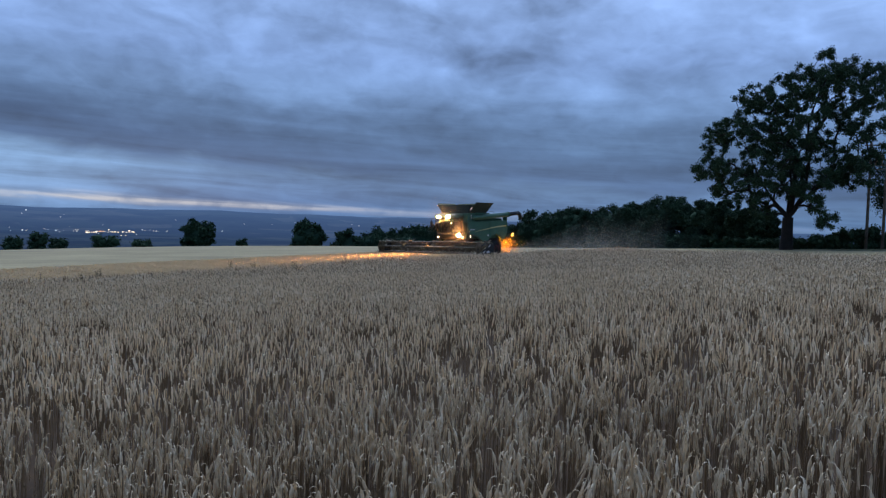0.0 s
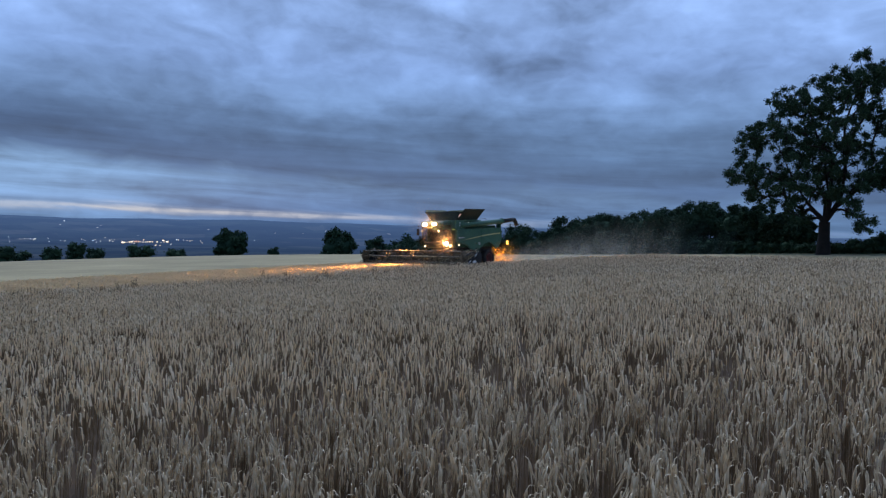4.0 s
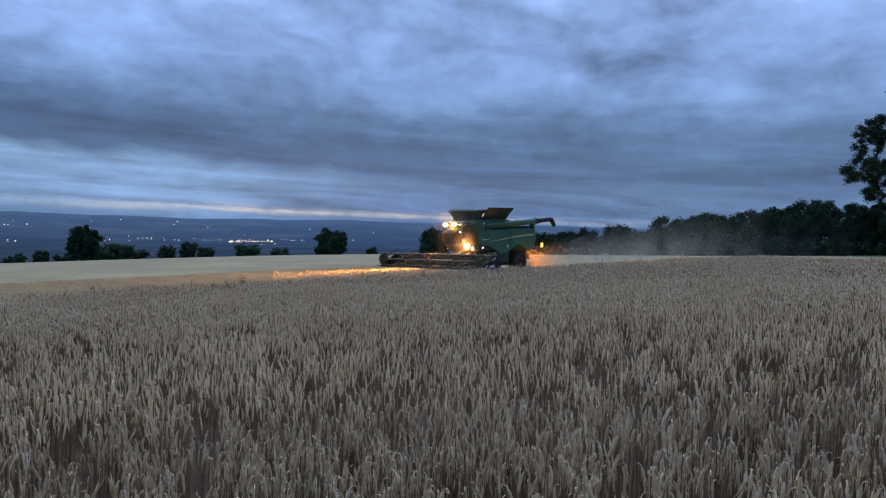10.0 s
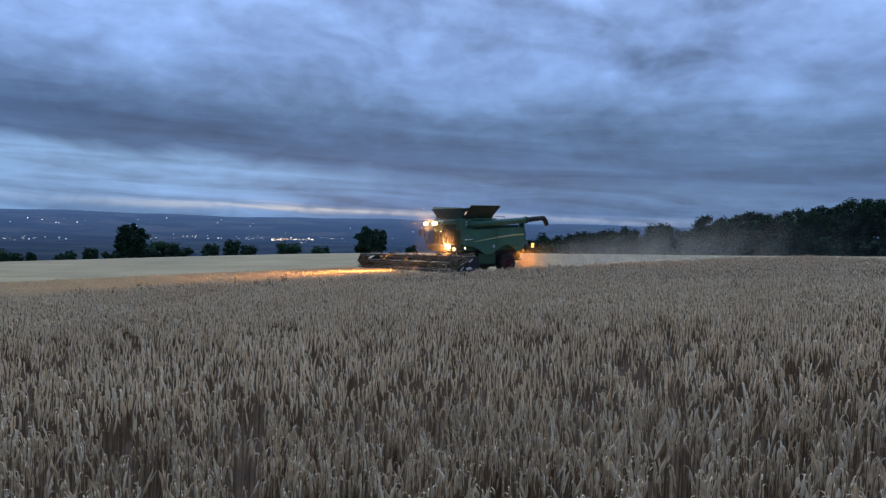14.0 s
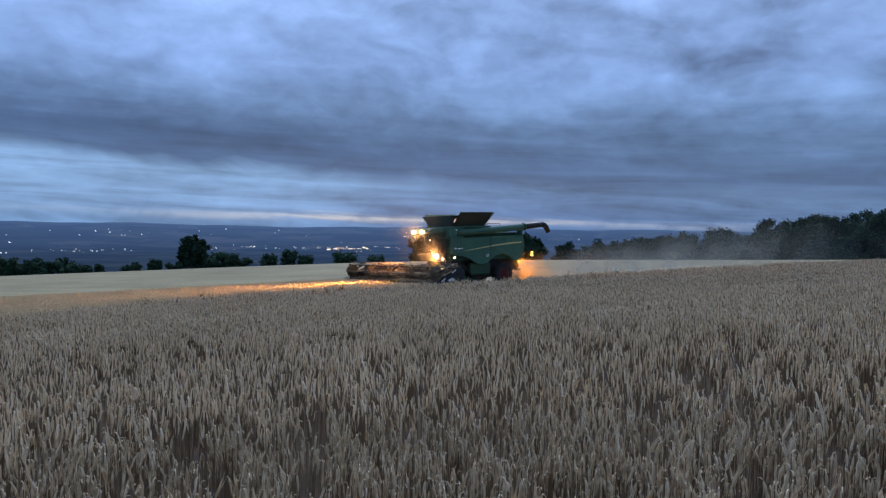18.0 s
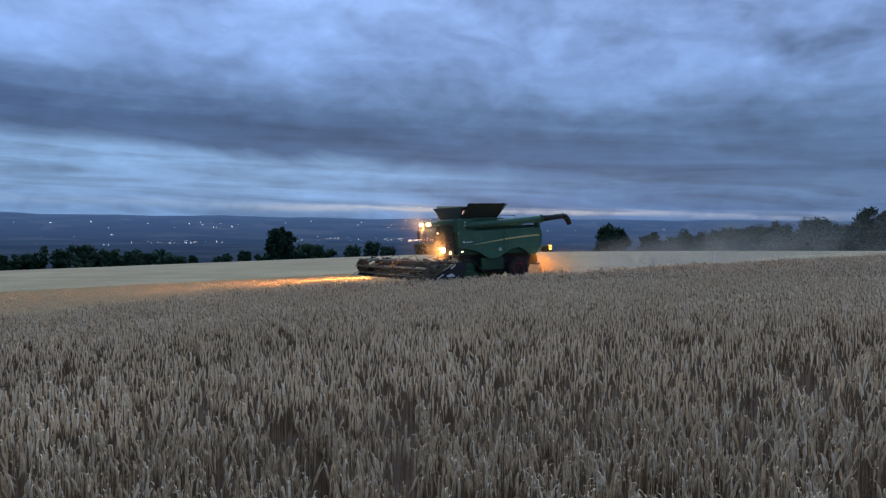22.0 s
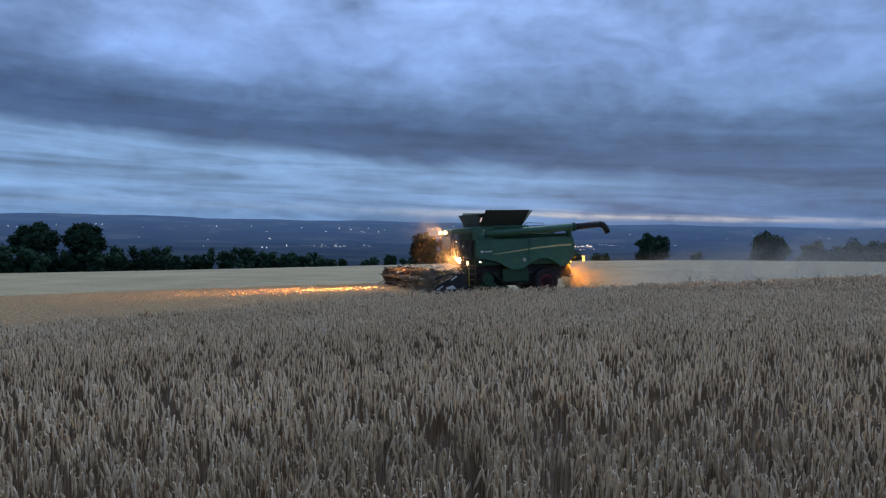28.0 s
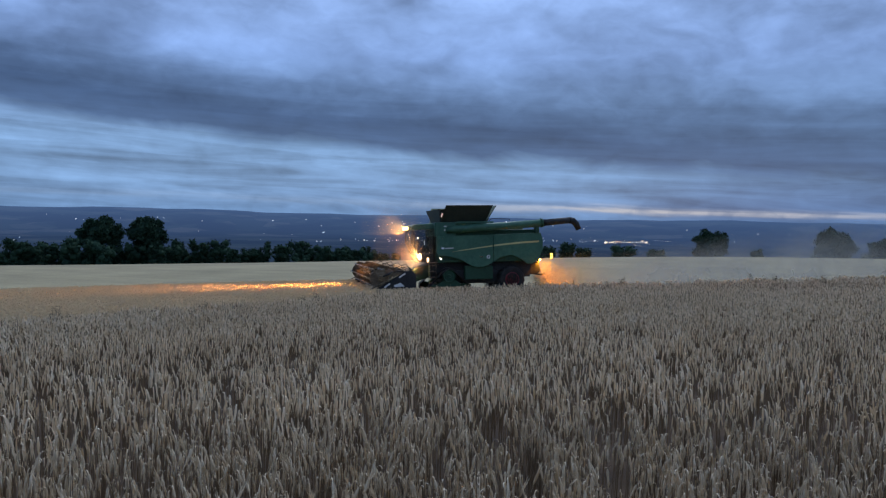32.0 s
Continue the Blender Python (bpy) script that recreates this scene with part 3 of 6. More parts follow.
for k, (az, el, wd, d) in enumerate([
        (18.3, -0.33, 2.4, 205), (10.4, -0.13, 2.8, 215), (7.4, -0.8, 2.6, 220), (5.0, -0.6, 3.4, 215), (3.4, -0.55, 3.2, 218), (1.8, -0.28, 3.8, 215), (0.2, -0.1, 3.2, 218), (-1.2, 0.12, 3.8, 215),
        (35.5, -0.6, 2.3, 165), (62.9, -0.32, 2.9, 150), (60.0, -0.41, 2.8, 150)]):
    x, y, ht = rise(az, el, d)
    lo = 0.6 if d > 200 else 0.08 if d > 160 else 0.42
    tree("field_tree", 70 + k, x, y, ht, radians(wd) * d * 0.58, "rounded dark tree standing just beyond the crest of the stubble field", leaves=18000, size=0.0014 * d, group="single trees beyond the crest", clumps=130, low=lo, clump=0.19, hollow=0.3, core=-0.62, fork=ht * 0.45)

for k, (az, el, wd) in enumerate([
        (33.6, -2.0, 2.2), (32.4, -2.2, 1.6), (30.2, -2.12, 1.3), (28.9, -1.77, 1.4), (27.6, -2.15, 1.4), (24.5, -1.92, 1.7), (22.0, -2.13, 1.3), (15.2, -1.8, 0.8), (38.2, -2.51, 0.9), (39.7, -2.77, 1.2), (36.8, -2.78, 1.0),
        (41.9, -2.85, 0.9), (42.8, -2.93, 1.0), (43.9, -2.42, 1.0), (45.8, -2.24, 1.4), (47.3, -2.4, 1.4), (48.8, -2.0, 1.6), (50.4, -1.92, 1.4), (51.8, -2.08, 1.1), (52.9, -2.35, 1.1), (54.0, -2.55, 0.9)]):
    d = 147 + 5 * math.sin(k * 2.1)
    x, y, ht = rise(az, el, d)
    leafy_bush("hedge_bush", 300 + k, x, y, ht * 1.05, radians(wd) * d * 1.05, "dark rounded hedge bush at the foot of the stubble field", "hedge below the stubble field", count=2100, size=0.19)
rnd = random.Random(5)
az = 55.0
while az < 76:
    d = 147 + rnd.uniform(-4, 4)
    x, y, ht = rise(az, -2.05 + rnd.uniform(-0.25, 0.2), d)
    leafy_bush("hedge_bush", int(az * 10), x, y, ht * 1.05, rnd.uniform(3.2, 5.0), "dark rounded hedge bush at the foot of the stubble field", "hedge below the stubble field", count=2100, size=0.19)
    az += rnd.uniform(0.8, 1.3)
az = 44.0
while az < 76:
    x, y, ht = rise(az, -2.75 + rnd.uniform(-0.25, 0.15), 150)
    leafy_bush("hedge_bush", int(az * 10) + 5, x, y, ht * 1.05, rnd.uniform(2.8, 4.2), "low dark hedge bush at the foot of the stubble field", "hedge below the stubble field", count=1100, size=0.19)
    az += rnd.uniform(0.9, 1.4)
for k, az in enumerate(np.arange(6.0, -4.5, -0.72)):
    x, y, ht = rise(az, -0.8 + rnd.uniform(-0.25, 0.25), 208)
    leafy_bush("hedge_bush", 700 + k, x, y, ht, 6.5, "dark low bush between the trees beyond the crest", "bushes beyond the crest", count=1800, size=0.24)
# undergrowth below the trees of the field's end
k = 0
for az in np.arange(-34.5, -2.0, 0.95):
    d = float(np.interp(az, [-34, -29, -25, -21, -14, -8, -3], [96, 94, 96, 106, 150, 185, 208]))
    el = float(np.interp(az, [-34, -31, -28.5, -26.5, -25, -21, -17, -14, -10, -3], [0.75, 0.7, 0.45, -0.2, -0.45, -0.4, -0.5, 0.1, 0.1, -0.4])) + rnd.uniform(-0.1, 0.15)
    x, y, ht = rise(az, el, d)
    leafy_bush("hedge_shrub", 900 + k, x, y, max(ht, 1.0) * 1.05, radians(1.5) * d, "dark low shrub in the field-end hedge", "field-end hedge shrubs", count=3200, size=0.0012 * d)
    k += 1
for k, az in enumerate(np.arange(-22.2, -3.0, 0.9)):
    d = float(np.interp(az, [-22, -14, -8, -3], [112, 156, 192, 214]))
    x, y, ht = rise(az, 0.0 if az > -15.5 else -0.35, d)
    leafy_bush("hedge_shrub", 980 + k, x, y, max(ht, 1.2), radians(1.7) * d, "dark low shrub in the field-end hedge", "field-end hedge shrubs", count=1500, size=0.0014 * d)
# ---- the standing barley ----
def ribbon(vs, fs, pts, wid, side):
    n = len(vs)
    for p, w in zip(pts, wid):
        vs.append(tuple(p - side * w)), vs.append(tuple(p + side * w))
    for k in range(len(pts) - 1):
        a = n + 2 * k
        fs += [(a, a + 1, a + 3), (a, a + 3, a + 2)]


def barley(seed, fine):
    """One plant with a crooked neck and a hanging, awned ear. fine 2: stem, leaf, grains and awns; 1: plainer; 0, -1, -2: a tuft seen from far off."""
    rnd = random.Random(seed)
    vs, fs, ears = [], [], []
    for s in range(1 if fine > 0 else 5):
        h = rnd.uniform(0.62, 0.77) if fine > -2 else rnd.uniform(0.66, 0.7)
        lean = Vector((rnd.uniform(-0.05, 0.05), rnd.uniform(-0.05, 0.05), 1))
        wide = 0.12 if fine == 0 else 0.2
        off = Vector((0, 0, 0)) if fine > 0 else Vector((rnd.uniform(-wide, wide), rnd.uniform(-wide, wide), 0))
        a = rnd.gauss(0.4, 1.2)
        bend = Vector((math.cos(a), math.sin(a), 0))
        side = Vector((-bend.y, bend.x, 0))
        droop = rnd.choice((0.35, 2.75, 2.9, 3.0, 3.05, 3.08, 3.12, 3.15))
        crook = rnd.uniform(0.028, 0.055)  # length of the bent neck
        d, p = lean.normalized(), off + lean * h
        w = {2: 0.0023, 1: 0.003, 0: 0.005, -1: 0.009, -2: 0.012}[fine]
        pts = [off, off + lean * h * 0.55, p] if fine == 2 else [off + lean * h * (0.3 if fine == 1 else 0.45), p]
        ribbon(vs, fs, pts, [w] * len(pts), side)
        ears += [0] * (len(fs) - len(ears))
        seg = {2: 4, 1: 3}.get(fine, 0)
        neck = [p]
        for k in range(seg):
            p = p + (d * math.cos(droop * (k + 0.7) / seg) + bend * math.sin(droop * (k + 0.7) / seg)) * crook / seg
            neck.append(p)
        axis = (d * math.cos(droop) + bend * math.sin(droop)).normalized()
        le, awn = rnd.uniform(0.045, 0.07), rnd.uniform(0.045, 0.085)
        other = axis.cross(side).normalized()
        if fine == 2:
            ribbon(vs, fs, neck, [0.0018, 0.002, 0.0024, 0.0028, 0.0028], side)
            n, sides = len(vs), 4
            for k, r in enumerate((0.0028, 0.0082, 0.0078, 0.003)):
                c = p + axis * le * k / 3
                for m in range(sides):
                    t = 2 * math.pi * (m + 0.5) / sides
                    vs.append(tuple(c + (side * math.cos(t) + other * math.sin(t)) * r))
            for k in range(3):
                for m in range(sides):
                    i, j = n + k * sides + m, n + k * sides + (m + 1) % sides
                    fs += [(i, j, j + sides), (i, j + sides, i + sides)]
            for m in range(9):
                # awns: a loose, narrow brush round the ear and beyond it
                t = rnd.uniform(0, 6.28)
                o = side * math.cos(t) + other * math.sin(t)
                root = p + axis * le * (0.1 + 0.9 * m / 9) + o * 0.004
                tip = root + axis * awn * rnd.uniform(0.7, 1.2) + o * rnd.uniform(0.002, 0.014)
                sd = axis.cross(o) * 0.003
                n = len(vs)
                vs += [tuple(root - sd), tuple(root + sd), tuple(tip)]
                fs.append((n, n + 1, n + 2))
        elif fine == 1:
            flat = (side + bend * rnd.uniform(-0.7, 0.7)).normalized()
            ribbon(vs, fs, neck + [p + axis * le * 0.45, p + axis * (le + awn * 0.5)], [0.0024, 0.0036, 0.0048, 0.006, 0.0105, 0.0025], flat)
            for m in range(2):
                o = flat * rnd.uniform(-1, 1)
                root = p + axis * le * rnd.uniform(0.1, 0.6) + o * 0.005
                tip = root + axis * (awn + 0.03) * rnd.uniform(0.8, 1.2) + o * 0.013
                n = len(vs)
                vs += [tuple(root - flat * 0.0034), tuple(root + flat * 0.0034), tuple(tip)]
                fs.append((n, n + 1, n + 2))
        else:
            # the bent top and the ear hang as one broad, pale drop
            w = {0: 0.014, -1: 0.025, -2: 0.034}[fine]
            ss = (side + bend * rnd.uniform(-0.8, 0.8)).normalized()
            q = p + bend * crook * 1.2
            n = len(vs)
            long = le * {0: 2.1, -1: 1.9, -2: 1.3}[fine]
            vs += [tuple(p - ss * w * 0.5), tuple(q + Vector((0, 0, 0.012)) + ss * w * 0.5), tuple(q + axis * long * 0.5 + ss * w), tuple(q + axis * long - ss * w * 0.2), tuple(q + axis * long * 0.4 - ss * w)]
            fs += [(n, n + 1, n + 2), (n, n + 2, n + 4), (n + 2, n + 3, n + 4)]
        ears += [1] * (len(fs) - len(ears))
        if fine == 2 and rnd.random() < 0.5:
            lp = off + lean * h * rnd.uniform(0.45, 0.75)
            ld = Vector((rnd.uniform(-1, 1), rnd.uniform(-1, 1), 0)).normalized()
            ribbon(vs, fs, [lp, lp + ld * 0.05 + Vector((0, 0, 0.06)), lp + ld * 0.1 + Vector((0, 0, 0.0))], [0.002, 0.0045, 0.001], Vector((-ld.y, ld.x, 0)))
            ears += [0] * (len(fs) - len(ears))
    return np.array(vs), np.array(fs), np.array(ears)


def sown(xy, fine, seed, kinds=16, tall=0.98, uneven=1.0):
    """Plants at places on the land: arrays of vertices, of triangles and of their materials."""
    rng = np.random.default_rng(seed)
    pick = rng.integers(0, kinds, len(xy))
    turn = rng.normal(0, 0.9, len(xy)) + np.where(rng.uniform(size=len(xy)) < 0.25, np.pi, 0)
    x, y = xy[:, 0], xy[:, 1]
    wave = np.sin(x * 6.1 + 2 * np.sin(y * 3.3)) * np.sin(y * 5.3 + 1.7 * np.sin(x * 2.9)) * 0.075 + np.sin(x * 0.9 + 1.3 * np.sin(y * 0.6)) * 0.035
    size = rng.normal(tall, 0.075 * uneven, len(xy)) + wave * uneven
    z = land(x, y)
    allv, allf, alls, n = [], [], [], 0
    for k in range(kinds):
        tv, tf, ts = barley(seed * 100 + k, fine)
        m = pick == k
        c, s, g = np.cos(turn[m])[:, None], np.sin(turn[m])[:, None], size[m][:, None]
        v = np.stack([(tv[:, 0] * c - tv[:, 1] * s) * g + xy[m, 0:1], (tv[:, 0] * s + tv[:, 1] * c) * g + xy[m, 1:2], tv[:, 2] * g + z[m][:, None]], -1)
        f = tf[None] + (np.arange(m.sum()) * len(tv))[:, None, None] + n
        n += v.shape[0] * v.shape[1]
        allv.append(v.reshape(-1, 3)), allf.append(f.reshape(-1, 3)), alls.append(np.tile(ts, m.sum()))
    return np.concatenate(allv), np.concatenate(allf), np.concatenate(alls)


def scatter(rng, r0, r1, az0, az1, density):
    n = int(0.5 * radians(az1 - az0) * (r1 * r1 - r0 * r0) * density)
    r = np.sqrt(rng.uniform(r0 * r0, r1 * r1, n))
    a = np.radians(rng.uniform(az0, az1, n))
    return np.stack([-r * np.sin(a), r * np.cos(a)], 1)


REACH = SPEED * 32 + KNIFE  # how far along the row the knife comes


rng = np.random.default_rng(3)
for fine, r0, r1, density, name in ((2, 1.25, 6.0, 250, "near"), (1, 6.0, 17, 140, "middle"), (0, 17, 34, 34, "far"), (-1, 34, 80, 15, "farthest")):
    xy = scatter(rng, r0, r1, -37, 76, density)
    if fine > 0:
        # plants stand in tufts of several stems
        tuft = xy[:: 9 if fine == 2 else 7]
        xy = tuft[rng.integers(0, len(tuft), len(xy))] + rng.normal(0, 0.03 if fine == 2 else 0.036, (len(xy), 2))
    u, v = row_xy(xy[:, 0], xy[:, 1])
    xy = xy[(xy[:, 0] < 29 - 0.5 * (xy[:, 1] - 48)) & (v > HALF + 0.8 * np.maximum(u - 42, 0) + 0.25 * np.maximum(-u - 6, 0))]
    vv, ff, sl = sown(xy, fine, 7 + fine, tall={0: 0.94, -1: 0.86}.get(fine, 0.98))
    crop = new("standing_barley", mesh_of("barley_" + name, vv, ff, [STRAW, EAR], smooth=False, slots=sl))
    tagged(crop, "ripe pale barley with nodding ears, uncut", "barley crop", "standing barley", "stuff")


def on_row(u, v):
    return np.stack([ROW0.x + ALONG.x * u + LEFT.x * v, ROW0.y + ALONG.y * u + LEFT.y * v], 1)


# the strip still to be cut, dense and even
n = 9000
xy = on_row(rng.uniform(REACH, REACH + 46, n), rng.uniform(-HALF, HALF, n))
uu = 42 + 28 * rng.uniform(0, 1, 8000) ** 0.5
xy = np.concatenate([xy, on_row(uu, HALF + rng.uniform(0, 0.8, 8000) * (uu - 42))])
vv, ff, sl = sown(xy, -2, 31, 16, 0.92, 0.3)
crop = new("standing_barley", mesh_of("barley_strip", vv, ff, [RIPE, RIPE], smooth=False, slots=sl))
tagged(crop, "dense strip of ripe barley still to be cut", "barley crop", "standing barley", "stuff")

# the crop in the harvester's way, in beds a metre long
BED = 1.0
BEDS = []
first = KNIFE
count = int(math.ceil((REACH - first) / BED))
for k in range(count):
    u0 = first + k * BED
    n = int(BED * 2 * HALF * 21)
    xy = on_row(rng.uniform(u0, u0 + BED, n), rng.uniform(-HALF, HALF, n))
    vv, ff, sl = sown(xy, -2, 200 + k, 5, 0.92, 0.3)
    bed = new("barley_bed", mesh_of("barley_bed", vv, ff, [RIPE, RIPE], smooth=False, slots=sl))
    tagged(bed, "bed of ripe barley about to be cut", "barley crop", "barley in the harvester's way", "stuff")
    BEDS.append((bed, (u0 + BED / 2 - KNIFE) / SPEED))


# tall weeds that stand out of the crop's edge
def weed_mesh(seed):
    rnd = random.Random(seed)
    vs, fs = [], []
    for s in range(9):
        a, r = rnd.uniform(0, 6.28), rnd.uniform(0, 0.16)
        p = Vector((math.cos(a) * r, math.sin(a) * r, 0))
        top = p + Vector((rnd.uniform(-0.12, 0.12), rnd.uniform(-0.12, 0.12), rnd.uniform(0.72, 1.02)))
        side = Vector((rnd.uniform(-1, 1), rnd.uniform(-1, 1), 0)).normalized()
        ribbon(vs, fs, [p, p.lerp(top, 0.5), top], [0.008, 0.007, 0.003], side)
        for k in range(9):
            q = p.lerp(top, rnd.uniform(0.5, 1.0))
            o = Vector((rnd.uniform(-1, 1), rnd.uniform(-1, 1), rnd.uniform(-0.2, 0.9))).normalized()
            ribbon(vs, fs, [q, q + o * 0.04, q + o * 0.085], [0.004, 0.017, 0.003], o.cross(Vector((0.3, 0.5, 0.8))).normalized())
    return mesh_of("weed", np.array(vs), np.array(fs), WEED, smooth=False)


weeds = [weed_mesh(60 + k) for k in range(5)]
wr = random.Random(8)
for k in range(34):
    u, v = wr.uniform(14, 66), HALF + 0.3 + abs(wr.gauss(0, 1.6))
    v += 0.8 * max(u - 42, 0)
    x, y = on_row(np.array([u]), np.array([v]))[0]
    ob = new("weed_tuft", weeds[k % 5])
    g = wr.uniform(0.8, 1.08)
    ob.matrix_world = pose(x, y, float(land(x, y)), 0, 0, wr.uniform(0, 360))
    ob.scale = (g, g, g)
    tagged(ob, "dark weed tuft standing out of the barley's edge", "weed", "weeds at the crop's edge")
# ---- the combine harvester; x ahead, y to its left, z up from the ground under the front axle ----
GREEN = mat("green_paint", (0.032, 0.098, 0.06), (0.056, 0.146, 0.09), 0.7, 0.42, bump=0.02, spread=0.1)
# darker copy of the green paint; shade on inner parts is in its colour
SHADOWED_GREEN = mat("shadowed_green_sheet", (0.012, 0.048, 0.024), (0.024, 0.075, 0.038), 0.9, 0.55, spread=0.1)
BLACK = mat("black_plastic", (0.01, 0.01, 0.011), (0.03, 0.03, 0.03), 2.0, 0.55, bump=0.1)
CANVAS = mat("tank_flap", (0.015, 0.024, 0.018), (0.034, 0.043, 0.033), 1.2, 0.6)
OLIVE = mat("tank_inside", (0.17, 0.18, 0.1), (0.26, 0.26, 0.15), 1.5, 0.6)
YELLOW = mat("yellow_paint", (0.48, 0.43, 0.17), (0.6, 0.54, 0.26), 2.0, 0.4, spread=0.05)
RUBBER = mat("rubber", (0.011, 0.01, 0.01), (0.035, 0.03, 0.026), 3.0, 0.85, bump=0.2)
RIM = mat("dark_red_rim", (0.10, 0.012, 0.018), (0.2, 0.025, 0.035), 3.0, 0.5)
STEEL = mat("worn_steel", (0.08, 0.06, 0.036), (0.42, 0.335, 0.21), 3.0, 0.26, 0.6, bump=0.05)
DULL = mat("dusty_steel", (0.055, 0.04, 0.025), (0.2, 0.145, 0.088), 2.5, 0.42, 0.15)
REELBROWN = mat("reel_board", (0.03, 0.021, 0.013), (0.1, 0.068, 0.04), 2.5, 0.4, 0.1)
WHITE = mat("white_decal", (0.6, 0.6, 0.58), (0.75, 0.75, 0.72), 2.0, 0.5)
SEAT = mat("seat_cloth", (0.03, 0.03, 0.03), (0.06, 0.06, 0.06), 4.0, 0.9)


def glass_mat(name, tint, rough=0.03, clear=0.75):
    ma = bpy.data.materials.new(name)
    ma.use_nodes = True
    t = ma.node_tree
    bs = t.nodes["Principled BSDF"]
    bs.inputs["Base Color"].default_value = (*tint, 1)
    bs.inputs["Roughness"].default_value = rough
    tr = t.nodes.new("ShaderNodeBsdfTransparent")
    mx = t.nodes.new("ShaderNodeMixShader")
    mx.inputs[0].default_value = 1 - clear
    t.links.new(tr.outputs[0], mx.inputs[1])
    t.links.new(bs.outputs[0], mx.inputs[2])
    t.links.new(mx.outputs[0], t.nodes["Material Output"].inputs[0])
    return ma


GLASS = glass_mat("cab_glass", (0.02, 0.03, 0.03))


def lamp_mat(name, colour, power, pale=0.8):
    ma = bpy.data.materials.new(name)
    ma.use_nodes = True
    bs = ma.node_tree.nodes["Principled BSDF"]
    bs.inputs["Base Color"].default_value = (pale, pale, pale, 1)
    bs.inputs["Emission Color"].default_value = (*colour, 1)
    bs.inputs["Emission Strength"].default_value = power
    if power < 100:
        ma.cycles.emission_sampling = "NONE"  # too faint to light its surroundings
    return ma


# light of the added slots that cast the pool on the crop
BEAM = lamp_mat("added_beam", (1.0, 0.44, 0.12), 68000.0)
LOWBEAM = lamp_mat("low_beam", (1.0, 0.5, 0.18), 2600.0)
SMALL = lamp_mat("small_lamp", (1.0, 0.8, 0.5), 14.0)
AMBER = lamp_mat("amber_lamp", (1.0, 0.55, 0.08), 2.5)
REARBEAM = lamp_mat("rear_beam", (1.0, 0.37, 0.012), 6000.0)
SCREEN = lamp_mat("cab_screen", (0.8, 0.9, 1.0), 2.2)
WINDOW = lamp_mat("lit_tank_window", (1.0, 0.62, 0.52), 0.6)


def finish(bm, bevel=0.0, segs=2):
    if bevel:
        edges = [e for e in bm.edges if len(e.link_faces) == 2 and e.calc_face_angle(0) > 0.5]
        bmesh.ops.bevel(bm, geom=edges, offset=bevel, segments=segs, profile=0.6, affect="EDGES", clamp_overlap=True)
    bmesh.ops.recalc_face_normals(bm, faces=bm.faces)
    return bm


def prism(name, profile, y0, y1, ma, parent, bevel=0.0, label="", segs=2):
    """A side outline in x and z, drawn out from y0 to y1."""
    bm = bmesh.new()
    lo = [bm.verts.new((x, y0, z)) for x, z in profile]
    hi = [bm.verts.new((x, y1, z)) for x, z in profile]
    bm.faces.new(lo), bm.faces.new(hi[::-1])
    n = len(profile)
    for k in range(n):
        bm.faces.new((lo[k], hi[k], hi[(k + 1) % n], lo[(k + 1) % n]))
    bmesh.ops.triangulate(bm, faces=[f for f in bm.faces if len(f.verts) > 4])
    return part(name, finish(bm, bevel, segs), parent, label, ma)


def block(name, x0, x1, y0, y1, z0, z1, ma, parent, bevel=0.02, label="", segs=2):
    return prism(name, [(x0, z0), (x1, z0), (x1, z1), (x0, z1)], y0, y1, ma, parent, bevel, label, segs)


def pipe(name, pts, radii, ma, parent, sides=14, label="", caps=True):
    v, f = [], []
    tube(v, f, pts, radii, sides)
    bm = bmesh.new()
    bv = [bm.verts.new(p) for p in v]
    for q in f:
        bm.faces.new([bv[k] for k in q]).smooth = True
    if caps:
        bm.faces.new(bv[:sides][::-1]), bm.faces.new(bv[-sides:])
    bmesh.ops.recalc_face_normals(bm, faces=bm.faces)
    return part(name, bm, parent, label, ma)


def disc(name, rings, ma, parent, at=(0, 0, 0), sides=28, label=""):
    """A body turned about y: rings of (y, radius)."""
    bm = bmesh.new()
    loops = []
    for y, r in rings:
        loops.append([bm.verts.new((math.cos(2 * math.pi * k / sides) * r, y, math.sin(2 * math.pi * k / sides) * r)) for k in range(sides)])
    for a, b in zip(loops, loops[1:]):
        for k in range(sides):
            bm.faces.new((a[k], a[(k + 1) % sides], b[(k + 1) % sides], b[k]))
    bm.faces.new(loops[0]), bm.faces.new(loops[-1][::-1])
    bmesh.ops.recalc_face_normals(bm, faces=bm.faces)
    ob = part(name, bm, parent, label, ma)
    ob.location = at
    return ob


def sheet(name, quad, thick, ma, parent, label="", inner=None):
    """A flat plate through four corners, given a thickness; its inner face may have another material."""
    a, b, c, d = [Vector(p) for p in quad]
    nrm = (b - a).cross(d - a).normalized() * thick
    bm = bmesh.new()
    lo = [bm.verts.new(p) for p in (a, b, c, d)]
    hi = [bm.verts.new(p + nrm) for p in (a, b, c, d)]
    f0 = bm.faces.new(lo[::-1])
    bm.faces.new(hi)
    for k in range(4):
        bm.faces.new((lo[k], lo[(k + 1) % 4], hi[(k + 1) % 4], hi[k]))
    if inner:
        f0.material_index = 1
    ob = part(name, bm, parent, label, ma)
    if inner:
        ob.data.materials.append(inner)
    return ob


harvester = new("combine_harvester")
tagged(harvester, "large green combine harvester with lit work lamps cutting barley at dusk", "combine harvester")
H = harvester

